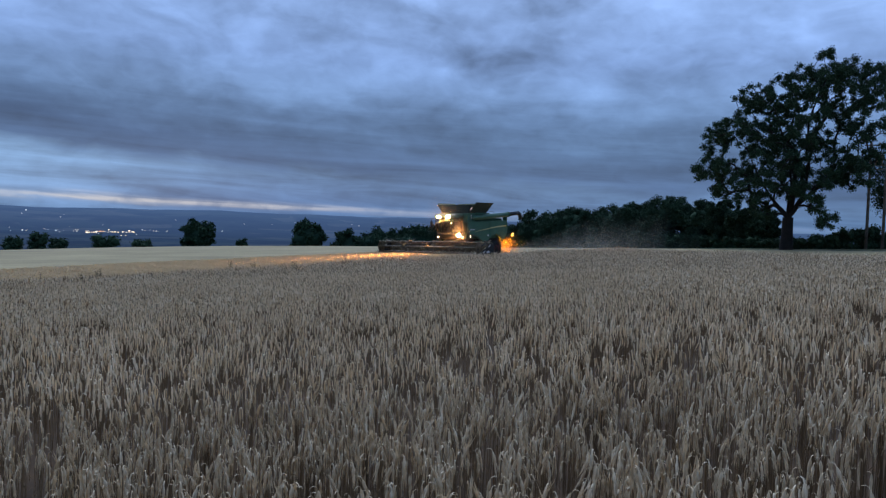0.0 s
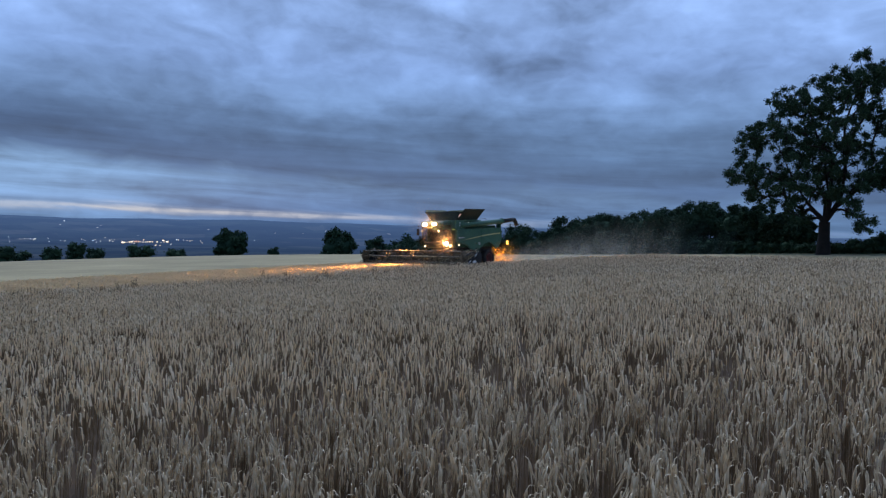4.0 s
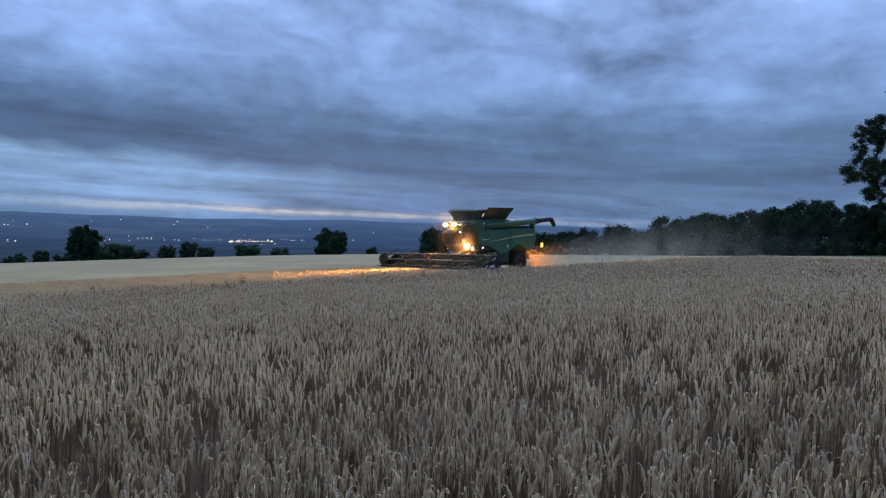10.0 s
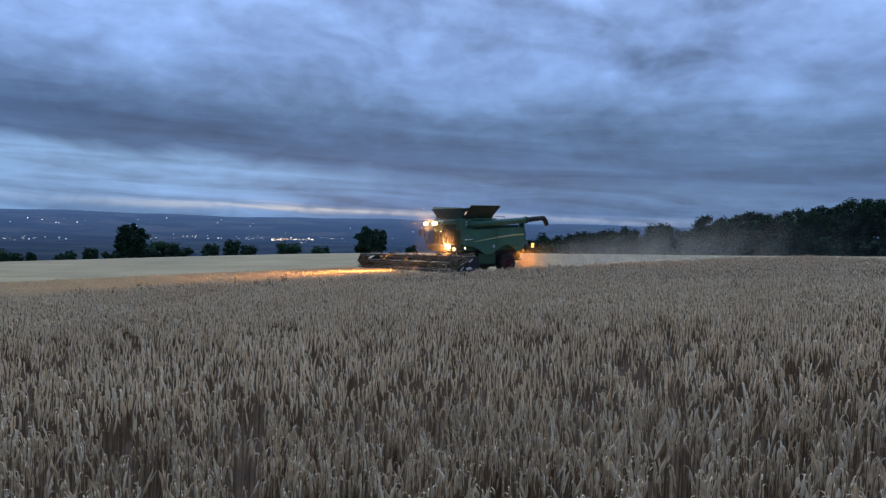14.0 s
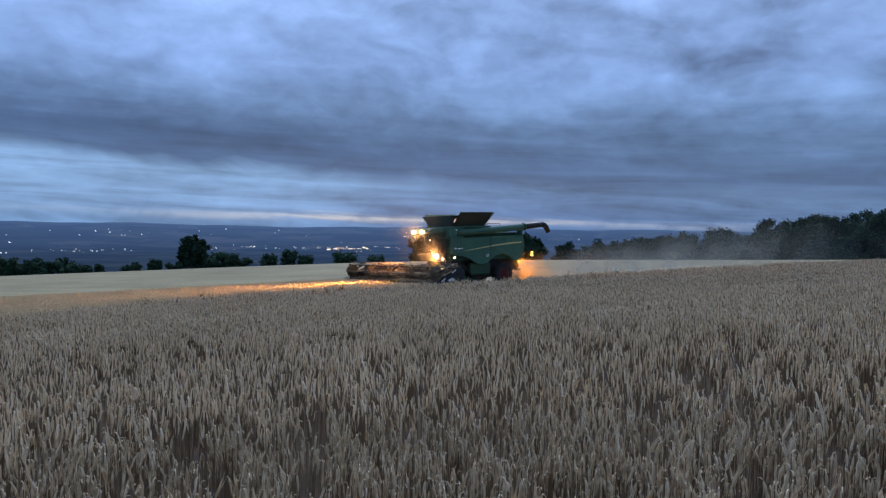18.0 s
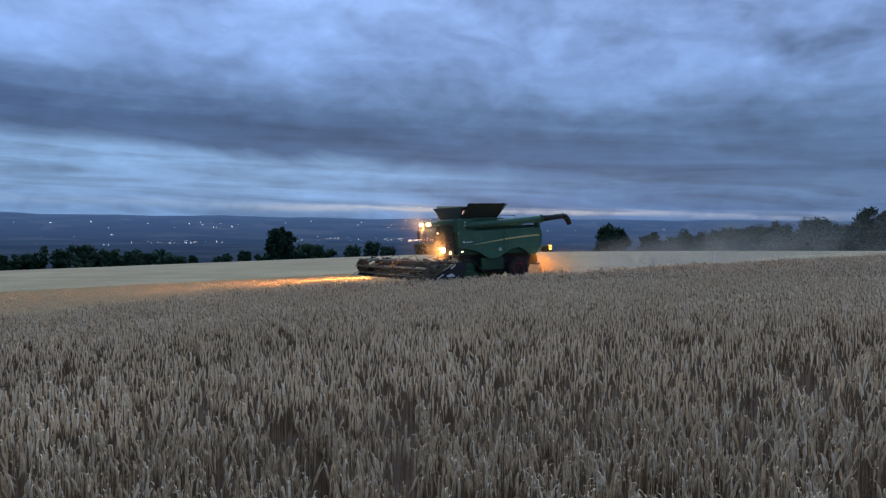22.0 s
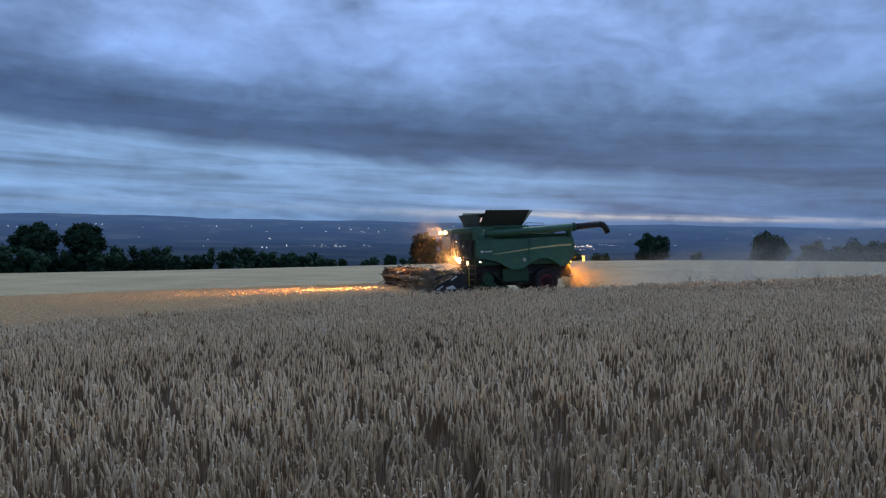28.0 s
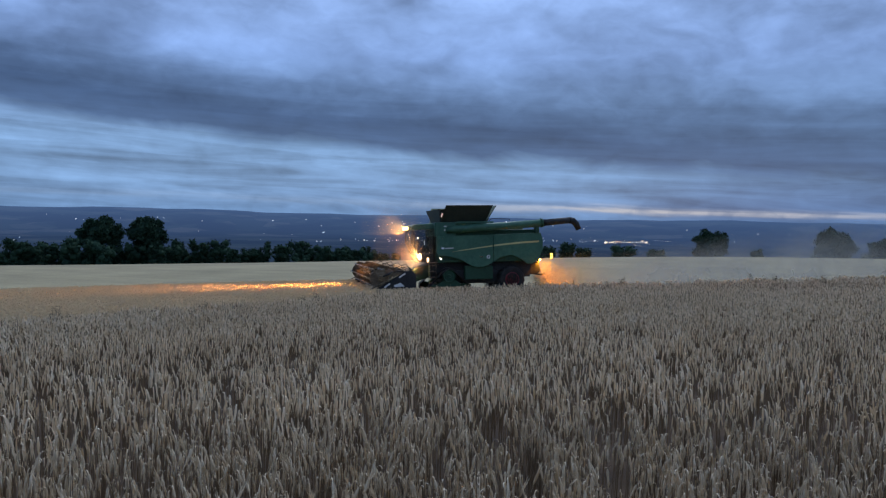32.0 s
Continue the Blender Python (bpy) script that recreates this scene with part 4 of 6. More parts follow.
# body
block("chassis", -4.9, 0.9, -0.95, 0.95, 0.85, 1.75, BLACK, H, 0.05)
prism("body_core", [(0.6, 1.75), (0.6, 3.2), (-5.2, 3.28), (-5.28, 2.4), (-4.8, 1.75)], -1.42, 1.42, SHADOWED_GREEN, H, 0.05)
front_side = [(0.68, 3.22), (-2.52, 3.27), (-2.52, 1.75), (-2.25, 1.58), (-1.95, 1.49), (-1.62, 1.47), (-1.35, 1.53), (-1.05, 1.69), (-0.75, 1.88), (-0.4, 2.03), (0.05, 2.11), (0.5, 2.13), (0.68, 2.3)]
rear_side = [(-2.55, 3.27), (-5.33, 3.36), (-5.45, 2.95), (-5.44, 2.4), (-5.25, 1.98), (-5.0, 1.72), (-4.78, 1.6), (-4.5, 1.62), (-4.3, 1.8), (-4.0, 2.02), (-3.65, 2.13), (-3.3, 2.12), (-2.95, 2.0), (-2.7, 1.85), (-2.55, 1.74)]
for s in (1, -1):
    ya, yb = (1.43, 1.62) if s > 0 else (-1.62, -1.43)
    pf = prism("side_panel", front_side, ya, yb, GREEN, H, 0.05, "smooth green side panel with an arched lower edge", 3)
    pr = prism("side_panel", rear_side, ya, yb, GREEN, H, 0.05, "smooth green rear panel arched over the wheel", 3)
    yo, yp = (1.615, 1.628) if s > 0 else (-1.628, -1.615)
    prism("stripe", [(-0.1, 2.335), (-0.9, 2.425), (-1.7, 2.52), (-2.49, 2.605), (-2.49, 2.68), (-1.7, 2.575), (-0.9, 2.465)], yo, yp, YELLOW, pf, 0, "yellow stripe tapering forward")
    prism("stripe", [(-2.58, 2.62), (-3.4, 2.70), (-4.3, 2.77), (-5.2, 2.81), (-5.22, 2.91), (-4.3, 2.87), (-3.4, 2.79), (-2.58, 2.70)], yo, yp, YELLOW, pr, 0, "yellow stripe")
    # plain shapes for the maker's marks
    prism("emblem", [(0.42, 2.5), (0.26, 2.5), (0.26, 2.6), (0.42, 2.6)], yo, yp, WHITE, pf, 0, "small pale emblem")
    prism("model_mark", [(0.2, 2.51), (-0.25, 2.53), (-0.25, 2.585), (0.2, 2.565)], yo, yp, WHITE, pf, 0, "pale line of lettering")
    d = disc("emblem", [(0, 0.1), (0.012, 0.1), (0.012, 0.06), (0.004, 0.055)], WHITE, pf, (-2.25, yo if s > 0 else yp, 2.04), 18, "round pale emblem")
    block("latch", -1.95, -1.75, yo, yp + 0.01, 2.02, 2.07, STEEL, pf, 0.008)
prism("rear_hood", [(-5.15, 3.3), (-5.42, 2.95), (-5.42, 2.4), (-5.1, 1.9), (-5.0, 1.9), (-5.0, 3.3)], -1.4, 1.4, GREEN, H, 0.04)
for k in range(5):
    block("hood_slat", -5.47, -5.42, -0.9, 0.9, 2.45 + 0.09 * k, 2.5 + 0.09 * k, BLACK, H, 0.01)
prism("straw_chopper", [(-4.55, 1.0), (-5.25, 0.95), (-5.6, 1.15), (-5.45, 1.7), (-4.7, 1.75)], -0.85, 0.85, BLACK, H, 0.04, "black straw chopper under the rear hood")
for y in (-0.55, 0.55):
    disc("spreader", [(-0.04, 0.3), (0.0, 0.36), (0.05, 0.36), (0.06, 0.1)], BLACK, H, (-5.55, y, 1.0), 18).rotation_euler = (radians(80), 0, 0)
block("rear_axle", -3.75, -3.45, -1.15, 1.15, 0.62, 0.88, BLACK, H, 0.03)
block("belly_box", -2.55, -0.95, 1.0, 1.45, 0.78, 1.55, SHADOWED_GREEN, H, 0.05)
block("fuel_box", -2.55, -0.95, -1.45, -1.0, 0.78, 1.55, SHADOWED_GREEN, H, 0.05)

# upper works
block("upper_block", -0.42, 0.75, -1.5, 1.52, 3.2, 3.98, GREEN, H, 0.05)
block("decal", 0.1, 0.24, 1.52, 1.535, 3.72, 3.79, WHITE, H, 0.0)
prism("decal", [(0.1, 3.52), (0.26, 3.52), (0.18, 3.64)], 1.52, 1.535, WHITE, H, 0.0)
block("grain_tank", -2.5, -0.4, -1.5, 1.2, 3.2, 4.02, SHADOWED_GREEN, H, 0.03)
block("engine_deck", -5.15, -2.48, -1.42, 1.2, 3.2, 3.55, SHADOWED_GREEN, H, 0.05)
block("recess_rail", -2.6, -0.42, 1.42, 1.56, 3.92, 4.02, GREEN, H, 0.02)
block("engine_cover", -4.6, -2.7, -1.2, 0.7, 3.5, 3.85, GREEN, H, 0.08)
pipe("exhaust", [(-2.8, -0.9, 3.7), (-2.8, -0.9, 4.1), (-2.95, -0.9, 4.25)], [0.09, 0.09, 0.085], DULL, H, 12)
pipe("hand_rail", [(-2.4, 1.3, 4.05), (-2.55, 1.3, 4.18), (-3.6, 1.3, 4.14), (-3.7, 1.3, 3.6)], [0.02] * 4, BLACK, H, 6)

# the open tank
rim = 4.0
sheet("tank_flap", [(-2.15, 1.42, rim), (0.38, 1.42, rim), (0.24, 2.1, 4.9), (-2.4, 2.1, 4.9)], -0.035, CANVAS, H, "raised black side flap of the grain tank", OLIVE)
sheet("tank_flap", [(0.48, -1.42, rim), (-2.15, -1.42, rim), (-2.4, -2.1, 4.9), (0.24, -2.1, 4.9)], -0.035, CANVAS, H, "raised black side flap of the grain tank", OLIVE)
sheet("tank_flap", [(0.4, 1.3, rim - 0.02), (0.34, -1.3, rim - 0.02), (0.58, -1.9, 4.74), (0.48, 1.8, 4.7)], -0.035, CANVAS, H, "lower front flap of the grain tank", OLIVE)
sheet("tank_flap", [(-2.2, -1.3, rim), (-2.2, 1.3, rim), (-2.62, 1.95, 4.88), (-2.62, -1.95, 4.88)], -0.035, CANVAS, H, "rear flap of the grain tank", OLIVE)
for s in (1, -1):
    a, b, c = (0.36, 1.40 * s, rim), (0.42, 1.28 * s, rim), (0.49, 1.8 * s, 4.66)
    bm = bmesh.new()
    vs = [bm.verts.new(p) for p in (a, b, c, (0.26, 2.06 * s, 4.7))]
    bm.faces.new(vs)
    bmesh.ops.solidify(bm, geom=bm.faces[:], thickness=0.015)
    part("flap_corner", bm, H, "folded dark corner sheet", CANVAS)
ca, cb, cc, cd = Vector((0.36, 1.40, rim)), Vector((0.42, 1.28, rim)), Vector((0.49, 1.8, 4.66)), Vector((0.26, 2.06, 4.7))
out = (cb - ca).cross(cd - ca).normalized()
out = out if out.x > 0 else -out
sheet("tank_window", [tuple(ca.lerp(cb, s).lerp(cd.lerp(cc, s), q) + out * 0.03) for s, q in ((0.22, 0.38), (0.6, 0.38), (0.6, 0.68), (0.22, 0.68))], 0.02, WINDOW, H, "small lit window in the tank's corner sheet")
pipe("beacon_stem", [(0.5, 1.6, 4.35), (0.54, 1.64, 4.62)], [0.012, 0.012], BLACK, H, 6)
disc("beacon", [(-0.04, 0.03), (-0.03, 0.05), (0.03, 0.05), (0.05, 0.03)], BLACK, H, (0.54, 1.64, 4.65), 10).rotation_euler = (radians(90), 0, 0)

# unloading auger, folded back
pipe("unloading_auger", [(0.1, 1.42, 3.55), (-0.45, 1.66, 3.6), (-2.5, 1.68, 3.72), (-5.35, 1.7, 3.9)], [0.2, 0.215, 0.215, 0.21], GREEN, H, 20, "green unloading tube folded back along the machine")
pipe("auger_collar", [(-5.3, 1.7, 3.895), (-5.42, 1.7, 3.905)], [0.255, 0.255], SHADOWED_GREEN, H, 20)
pipe("auger_extension", [(-5.42, 1.7, 3.9), (-6.5, 1.7, 4.0), (-7.05, 1.7, 4.04)], [0.185, 0.18, 0.18], BLACK, H, 18, "black end tube of the unloading auger")
pipe("auger_spout", [(-7.0, 1.7, 4.04), (-7.25, 1.7, 4.0), (-7.42, 1.7, 3.84), (-7.58, 1.7, 3.52)], [0.19, 0.19, 0.185, 0.16], BLACK, H, 16, "black rubber spout bent downward")
block("auger_rest", -5.2, -5.0, 1.35, 1.75, 3.35, 3.72, SHADOWED_GREEN, H, 0.02)

# cab
prism("cab_base", [(0.7, 1.75), (1.45, 1.78), (1.72, 2.1), (1.72, 2.25), (0.7, 2.25)], -1.0, 1.0, BLACK, H, 0.04)
prism("cab_roof", [(0.5, 3.62), (0.5, 3.84), (0.9, 3.93), (1.75, 3.9), (1.97, 3.8), (1.98, 3.62), (1.8, 3.58)], -1.12, 1.12, GREEN, H, 0.07, "green cab roof overhanging the windscreen", 3)
for s in (1, -1):
    pipe("cab_pillar", [(1.72, 0.98 * s, 2.22), (1.98, 0.98 * s, 2.9), (1.92, 1.0 * s, 3.6)], [0.035] * 3, BLACK, H, 8)
    pipe("cab_pillar", [(0.78, 1.02 * s, 2.22), (0.74, 1.04 * s, 3.6)], [0.05] * 2, BLACK, H, 8)
    door = prism("cab_door", [(0.84, 2.27), (1.68, 2.27), (1.93, 2.9), (1.88, 3.58), (0.8, 3.58)], (0.985 if s > 0 else -1.0), (1.0 if s > 0 else -0.985), GLASS, H, 0, "tinted glass cab door")
    block("door_handle", 0.9, 0.98, (1.0 if s > 0 else -1.03), (1.03 if s > 0 else -1.0), 2.55, 2.75, BLACK, door, 0.008)
    arm = pipe("mirror_arm", [(1.9, 1.05 * s, 3.55), (1.92, 1.45 * s, 3.55), (1.92, 1.5 * s, 3.3)], [0.018] * 3, BLACK, H, 6)
    block("mirror", 1.89, 1.95, 1.5 * s - 0.12, 1.5 * s + 0.14, 2.78, 3.3, BLACK, arm, 0.025)
bm = bmesh.new()
cols = [[bm.verts.new((x, y, z)) for x, z in ((1.73, 2.25), (1.97 + bulge, 2.75), (2.0 + bulge, 3.1), (1.93 + bulge * 0.5, 3.58))] for y, bulge in ((-0.97, 0.0), (-0.5, 0.1), (0, 0.13), (0.5, 0.1), (0.97, 0.0))]
for a, b in zip(cols, cols[1:]):
    for k in range(3):
        bm.faces.new((a[k], b[k], b[k + 1], a[k + 1])).smooth = True
part("windscreen", bm, H, "curved tinted windscreen", GLASS)
block("rear_cab_wall", 0.66, 0.74, -1.0, 1.0, 2.2, 3.62, BLACK, H, 0.01)
block("driver_seat", 0.85, 1.25, -0.25, 0.25, 2.3, 2.62, SEAT, H, 0.06)
block("seat_back", 0.82, 0.95, -0.24, 0.24, 2.6, 3.15, SEAT, H, 0.05)
pipe("steering_column", [(1.65, 0, 2.25), (1.45, 0, 2.85)], [0.05, 0.04], BLACK, H, 8)
disc("steering_wheel", [(-0.015, 0.2), (0.015, 0.2), (0.015, 0.16), (-0.015, 0.16)], BLACK, H, (1.44, 0, 2.88), 16).rotation_euler = (radians(70), 0, radians(90))
scr = block("screen_housing", 1.22, 1.26, 0.5, 0.8, 2.72, 2.98, BLACK, H, 0.01)
block("screen", 1.2, 1.219, 0.53, 0.77, 2.75, 2.95, SCREEN, scr, 0, "small lit cab screen")
# glowing block in the cab, standing in for a lamp's reflection
block("lamp_reflection", 1.5, 1.54, 0.36, 0.44, 3.1, 3.17, SMALL, H, 0)

# lamps
GLOW = lamp_mat("lamp_face", (1.0, 0.6, 0.25), 1200.0, 0.03)
# shells of this glow by themselves, painting the lamps' glare from the side
WARM = lamp_mat("lamp_glow", (1.0, 0.66, 0.34), 4.0, 0.03)
for y in (-0.62, -0.4, 0.4, 0.62):
    # a round work lamp under the roof's front edge
    hs = block("roof_lamp", 2.0, 2.1, y - 0.09, y + 0.09, 3.59, 3.77, BLACK, H, 0.03, "round work lamp under the roof's front edge")
    disc("lens", [(-0.01, 0.05), (0.0, 0.068), (0.012, 0.05)], GLOW, hs, (2.115, y, 3.68), 16, "glowing orange-white lens").rotation_euler = (0, 0, radians(-90))
    disc("lamp_shell", [(-0.09, 0.09), (0.0, 0.11), (0.02, 0.105), (0.015, 0.095), (-0.085, 0.085)], WARM, hs, (2.19, y, 3.68), 20, "self-glowing shell that draws the lamp's glare").rotation_euler = (0, 0, radians(-90))
for y in (-0.51, 0.51):
    # an added hooded slot of light below each pair throws its beam down on the crop ahead
    hs = block("flood_lamp", 2.07, 2.12, y - 0.2, y + 0.2, 3.51, 3.585, BLACK, H, 0.01, "added hooded slot of light below the roof lamps")
    block("lens", 2.12, 2.125, y - 0.19, y + 0.19, 3.522, 3.582, BEAM, hs, 0, "glowing orange lens")
    # visor, sill, cheeks and louvres are added only to shape that beam
    sheet("visor", [(2.12, y - 0.2, 3.592), (2.31, y - 0.2, 3.507), (2.31, y + 0.2, 3.507), (2.12, y + 0.2, 3.592)], 0.008, BLACK, hs)
    sheet("sill", [(2.12, y - 0.2, 3.498), (2.175, y - 0.2, 3.49), (2.175, y + 0.2, 3.49), (2.12, y + 0.2, 3.498)], 0.006, BLACK, hs)
    for e in (-0.208, 0.2):
        prism("cheek", [(2.07, 3.485), (2.2, 3.485), (2.31, 3.5), (2.31, 3.515), (2.12, 3.6), (2.07, 3.6)], y + e, y + e + 0.008, BLACK, hs)
    for k in range(14):
        e = -0.195 + 0.03 * k
        prism("louvre", [(2.127, 3.498), (2.2, 3.488), (2.2, 3.55), (2.127, 3.585)], y + e - 0.001, y + e + 0.001, BLACK, hs)
hs = block("side_lamp", 1.42, 1.55, 1.1, 1.34, 1.98, 2.2, BLACK, H, 0.02, "lamp at the foot of the cab")
block("lens", 1.55, 1.562, 1.13, 1.33, 1.99, 2.19, LOWBEAM, hs, 0, "glowing lens")
# a shell with its own emission gives this lamp its glare
disc("lamp_shell", [(-0.12, 0.12), (-0.04, 0.15), (-0.02, 0.145), (-0.025, 0.135), (-0.11, 0.11)], WARM, hs, (1.6, 1.22, 2.09), 20, "self-glowing shell that draws the lamp's glare").rotation_euler = (0, 0, radians(-90))
hs = block("side_lamp", 1.0, 1.1, 1.2, 1.38, 1.84, 1.98, BLACK, H, 0.02, "lamp beside the steps")
block("lens", 1.1, 1.112, 1.24, 1.34, 1.865, 1.955, WARM, hs, 0, "glowing lens")
disc("lamp_shell", [(-0.1, 0.09), (-0.03, 0.125), (-0.01, 0.12), (-0.015, 0.11), (-0.09, 0.085)], WARM, hs, (1.18, 1.31, 1.91), 20, "self-glowing shell that draws the lamp's glare").rotation_euler = (0, 0, radians(-90))
for y in (-1.3, -1.05):
    hs = block("side_lamp", 1.1, 1.22, y - 0.07, y + 0.07, 1.84, 1.96, BLACK, H, 0.02, "small lamp at the foot of the cab")
    block("lens", 1.22, 1.23, y - 0.055, y + 0.055, 1.855, 1.945, SMALL, hs, 0, "glowing lens")
hs = block("marker_lamp", 0.42, 0.54, 1.58, 1.66, 1.92, 2.02, BLACK, H, 0.01, "side marker lamp")
block("lens", 0.44, 0.52, 1.66, 1.668, 1.935, 2.005, SMALL, hs, 0, "glowing lens")
block("marker_lamp", -1.05, -0.95, 1.5, 1.53, 3.78, 3.84, SMALL, H, 0, "small white lamp in the auger recess")
arm = pipe("tail_arm", [(-5.3, 1.45, 2.12), (-5.55, 1.7, 2.1), (-5.85, 1.9, 2.1)], [0.025] * 3, BLACK, H, 6)
hs = block("tail_lamp", -5.9, -5.82, 1.8, 1.98, 1.86, 2.2, BLACK, H, 0.015, "tail lamp on an arm")
for z in (1.89, 2.06):
    block("lens", -5.9, -5.82, 1.981, 1.992, z, z + 0.12, AMBER, hs, 0, "amber glowing lens")
    block("lens", -5.83, -5.818, 1.82, 1.96, z, z + 0.12, AMBER, hs, 0, "amber glowing lens")
hs = block("rear_lamp", -5.42, -5.3, 0.95, 1.15, 1.72, 1.86, BLACK, H, 0.02, "rear work lamp")
block("lens", -5.432, -5.42, 0.97, 1.13, 1.735, 1.845, REARBEAM, hs, 0, "glowing lens")
# unseen hood, added to keep the beam off the auger spout
block("hood", -5.62, -5.42, 0.93, 1.17, 1.862, 1.875, BLACK, hs, 0)

# steps and rails beside the cab
for s, y in ((1, 1.5),):
    for k in range(4):
        block("step", 0.75, 1.1, 1.28, 1.6, 0.62 + 0.32 * k, 0.66 + 0.32 * k, DULL, H, 0.008)
    for x in (0.73, 1.12):
        # the front rail's lamplit gold is put in as yellow paint
        pipe("step_rail", [(x, 1.55, 0.6), (x, 1.55, 1.9)], [0.018] * 2, YELLOW if x > 1 else DULL, H, 6)
    block("platform", 0.7, 1.3, 1.0, 1.62, 1.72, 1.78, DULL, H, 0.01)
    pipe("platform_rail", [(1.28, 1.58, 1.75), (1.28, 1.58, 2.75), (1.0, 1.58, 2.85)], [0.018] * 3, BLACK, H, 6)

# front tracks
def track(y0, y1):
    unit = new("track_unit")
    unit.parent = H
    centre = [(0.0, 1.02, 0.42), (0.82, 0.36, 0.3), (-0.9, 0.36, 0.3)]
    pts = []
    for (cx, cz, r), (a0, a1) in zip(centre, ((142, 40), (40, -90), (-90, -218))):
        for k in range(9):
            a = radians(a0 + (a1 - a0) * k / 8)
            pts.append((cx + r * math.cos(a), cz + r * math.sin(a)))
    n = len(pts)
    bm = bmesh.new()
    rows = []
    for x, z in pts:
        mx, mz = x - 0.0, z - 0.5
        ln = math.hypot(mx, mz)
        ix, iz = x - mx / ln * 0.06, z - mz / ln * 0.06
        rows.append([bm.verts.new(p) for p in ((x, y0, z), (x, y1, z), (ix, y1, iz), (ix, y0, iz))])
    for k in range(n):
        a, b = rows[k], rows[(k + 1) % n]
        for m in range(4):
            bm.faces.new((a[m], a[(m + 1) % 4], b[(m + 1) % 4], b[m]))
    # lugs across the belt
    for k in range(0, n, 1):
        (x, z), (x2, z2) = pts[k], pts[(k + 1) % n]
        cx, cz = (x + x2) / 2, (z + z2) / 2
        d = Vector((x2 - x, 0, z2 - z)).normalized()
        o = Vector((d.z, 0, -d.x))
        if o.dot(Vector((cx, 0, cz - 0.5))) < 0:
            o = -o
        c = Vector((cx, 0, cz))
        q = [c + d * a + o * b + Vector((0, y, 0)) for y in (y0, y1) for a, b in ((-0.04, -0.01), (0.04, -0.01), (0.03, 0.045), (-0.03, 0.045))]
        v = [bm.verts.new(p) for p in q]
        for f in ((0, 1, 2, 3), (7, 6, 5, 4), (0, 4, 5, 1), (1, 5, 6, 2), (2, 6, 7, 3), (3, 7, 4, 0)):
            bm.faces.new([v[k2] for k2 in f])
    bmesh.ops.recalc_face_normals(bm, faces=bm.faces)
    part("belt", bm, unit, "black ribbed rubber track belt", RUBBER)
    ym, yw = (y0 + y1) / 2, (y1 - y0) * 0.42
    for cx, cz, r in centre:
        disc("track_wheel", [(-yw, r * 0.5), (-yw, r - 0.07), (yw, r - 0.07), (yw, r * 0.78), (yw * 0.8, r * 0.7), (yw * 0.8, 0.1), (yw, 0.08)], SHADOWED_GREEN, unit, (cx, ym, cz), 20)
    for x in (-0.42, -0.03, 0.36):
        disc("roller", [(-yw, 0.1), (-yw, 0.16), (yw, 0.16), (yw, 0.1)], BLACK, unit, (x, ym, 0.24), 14)
    prism("track_frame", [(0.7, 0.5), (0.12, 0.95), (-0.15, 0.95), (-0.75, 0.5), (-0.6, 0.4), (0.6, 0.4)], ym - 0.12, ym + 0.12, SHADOWED_GREEN, unit, 0.02)
    return unit


track(1.12, 1.72)
track(-1.72, -1.12)


# rear wheels
def wheel(y):
    hub = new("rear_wheel")
    hub.parent = H
    s = 1 if y > 0 else -1
    tyre = disc("tyre", [(-0.27, 0.4), (-0.3, 0.55), (-0.28, 0.68), (-0.2, 0.735), (0.2, 0.735), (0.28, 0.68), (0.3, 0.55), (0.27, 0.4)], RUBBER, hub, (0, 0, 0), 32, "black lugged tyre")
    disc("rim", [(0.27 * s, 0.41), (0.28 * s, 0.36), (0.12 * s, 0.3), (0.06 * s, 0.14), (0.12 * s, 0.12), (0.13 * s, 0.02)], RIM, hub, (0, 0, 0), 24, "dark red wheel rim")
    for k in range(18):
        a = 2 * math.pi * k / 18
        for side in (-1, 1):
            bm = bmesh.new()
            q = []
            for yy, da in ((0.02 * side, 0.0), (0.28 * side, 0.16)):
                for w in (-0.035, 0.035):
                    for r in (0.72, 0.77 if abs(yy) < 0.1 else 0.74):
                        q.append(bm.verts.new((math.cos(a + da + w) * r, yy, math.sin(a + da + w) * r)))
            for f in ((0, 2, 3, 1), (4, 5, 7, 6), (0, 1, 5, 4), (2, 6, 7, 3), (1, 3, 7, 5), (0, 4, 6, 2)):
                bm.faces.new([q[i] for i in f])
            bmesh.ops.recalc_face_normals(bm, faces=bm.faces)
            part("lug", bm, tyre, "", RUBBER)
    return hub


WHEELS = [(wheel(y), y) for y in (1.35, -1.35)]

block("underbody", -3.0, 0.2, -1.15, 1.1, 0.55, 1.3, BLACK, H, 0.08, "dark underside between the tracks and the rear axle")
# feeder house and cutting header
prism("feeder_house", [(0.5, 1.1), (0.6, 1.75), (2.75, 1.15), (2.8, 0.5), (2.5, 0.42)], -0.75, 0.75, SHADOWED_GREEN, H, 0.03)
header = new("cutting_header")
header.parent = H
header["label"] = "wide cutting header with a turning reel"
HD = header
W = HALF + 0.1
HD.location = (0.35, 0, 0)
prism("back_sheet", [(2.35, 0.25), (2.45, 0.25), (2.5, 1.3), (2.3, 1.42), (2.25, 1.3)], -W, W, DULL, HD, 0.015)
prism("floor_pan", [(2.4, 0.18), (3.2, 0.12), (4.35, 0.16), (4.35, 0.19), (3.2, 0.16), (2.5, 0.3)], -W, W, DULL, HD, 0)
pipe("feed_auger", [(2.95, -W + 0.1, 0.55), (2.95, W - 0.1, 0.55)], [0.2, 0.2], DULL, HD, 16)
bm = bmesh.new()
prev = None
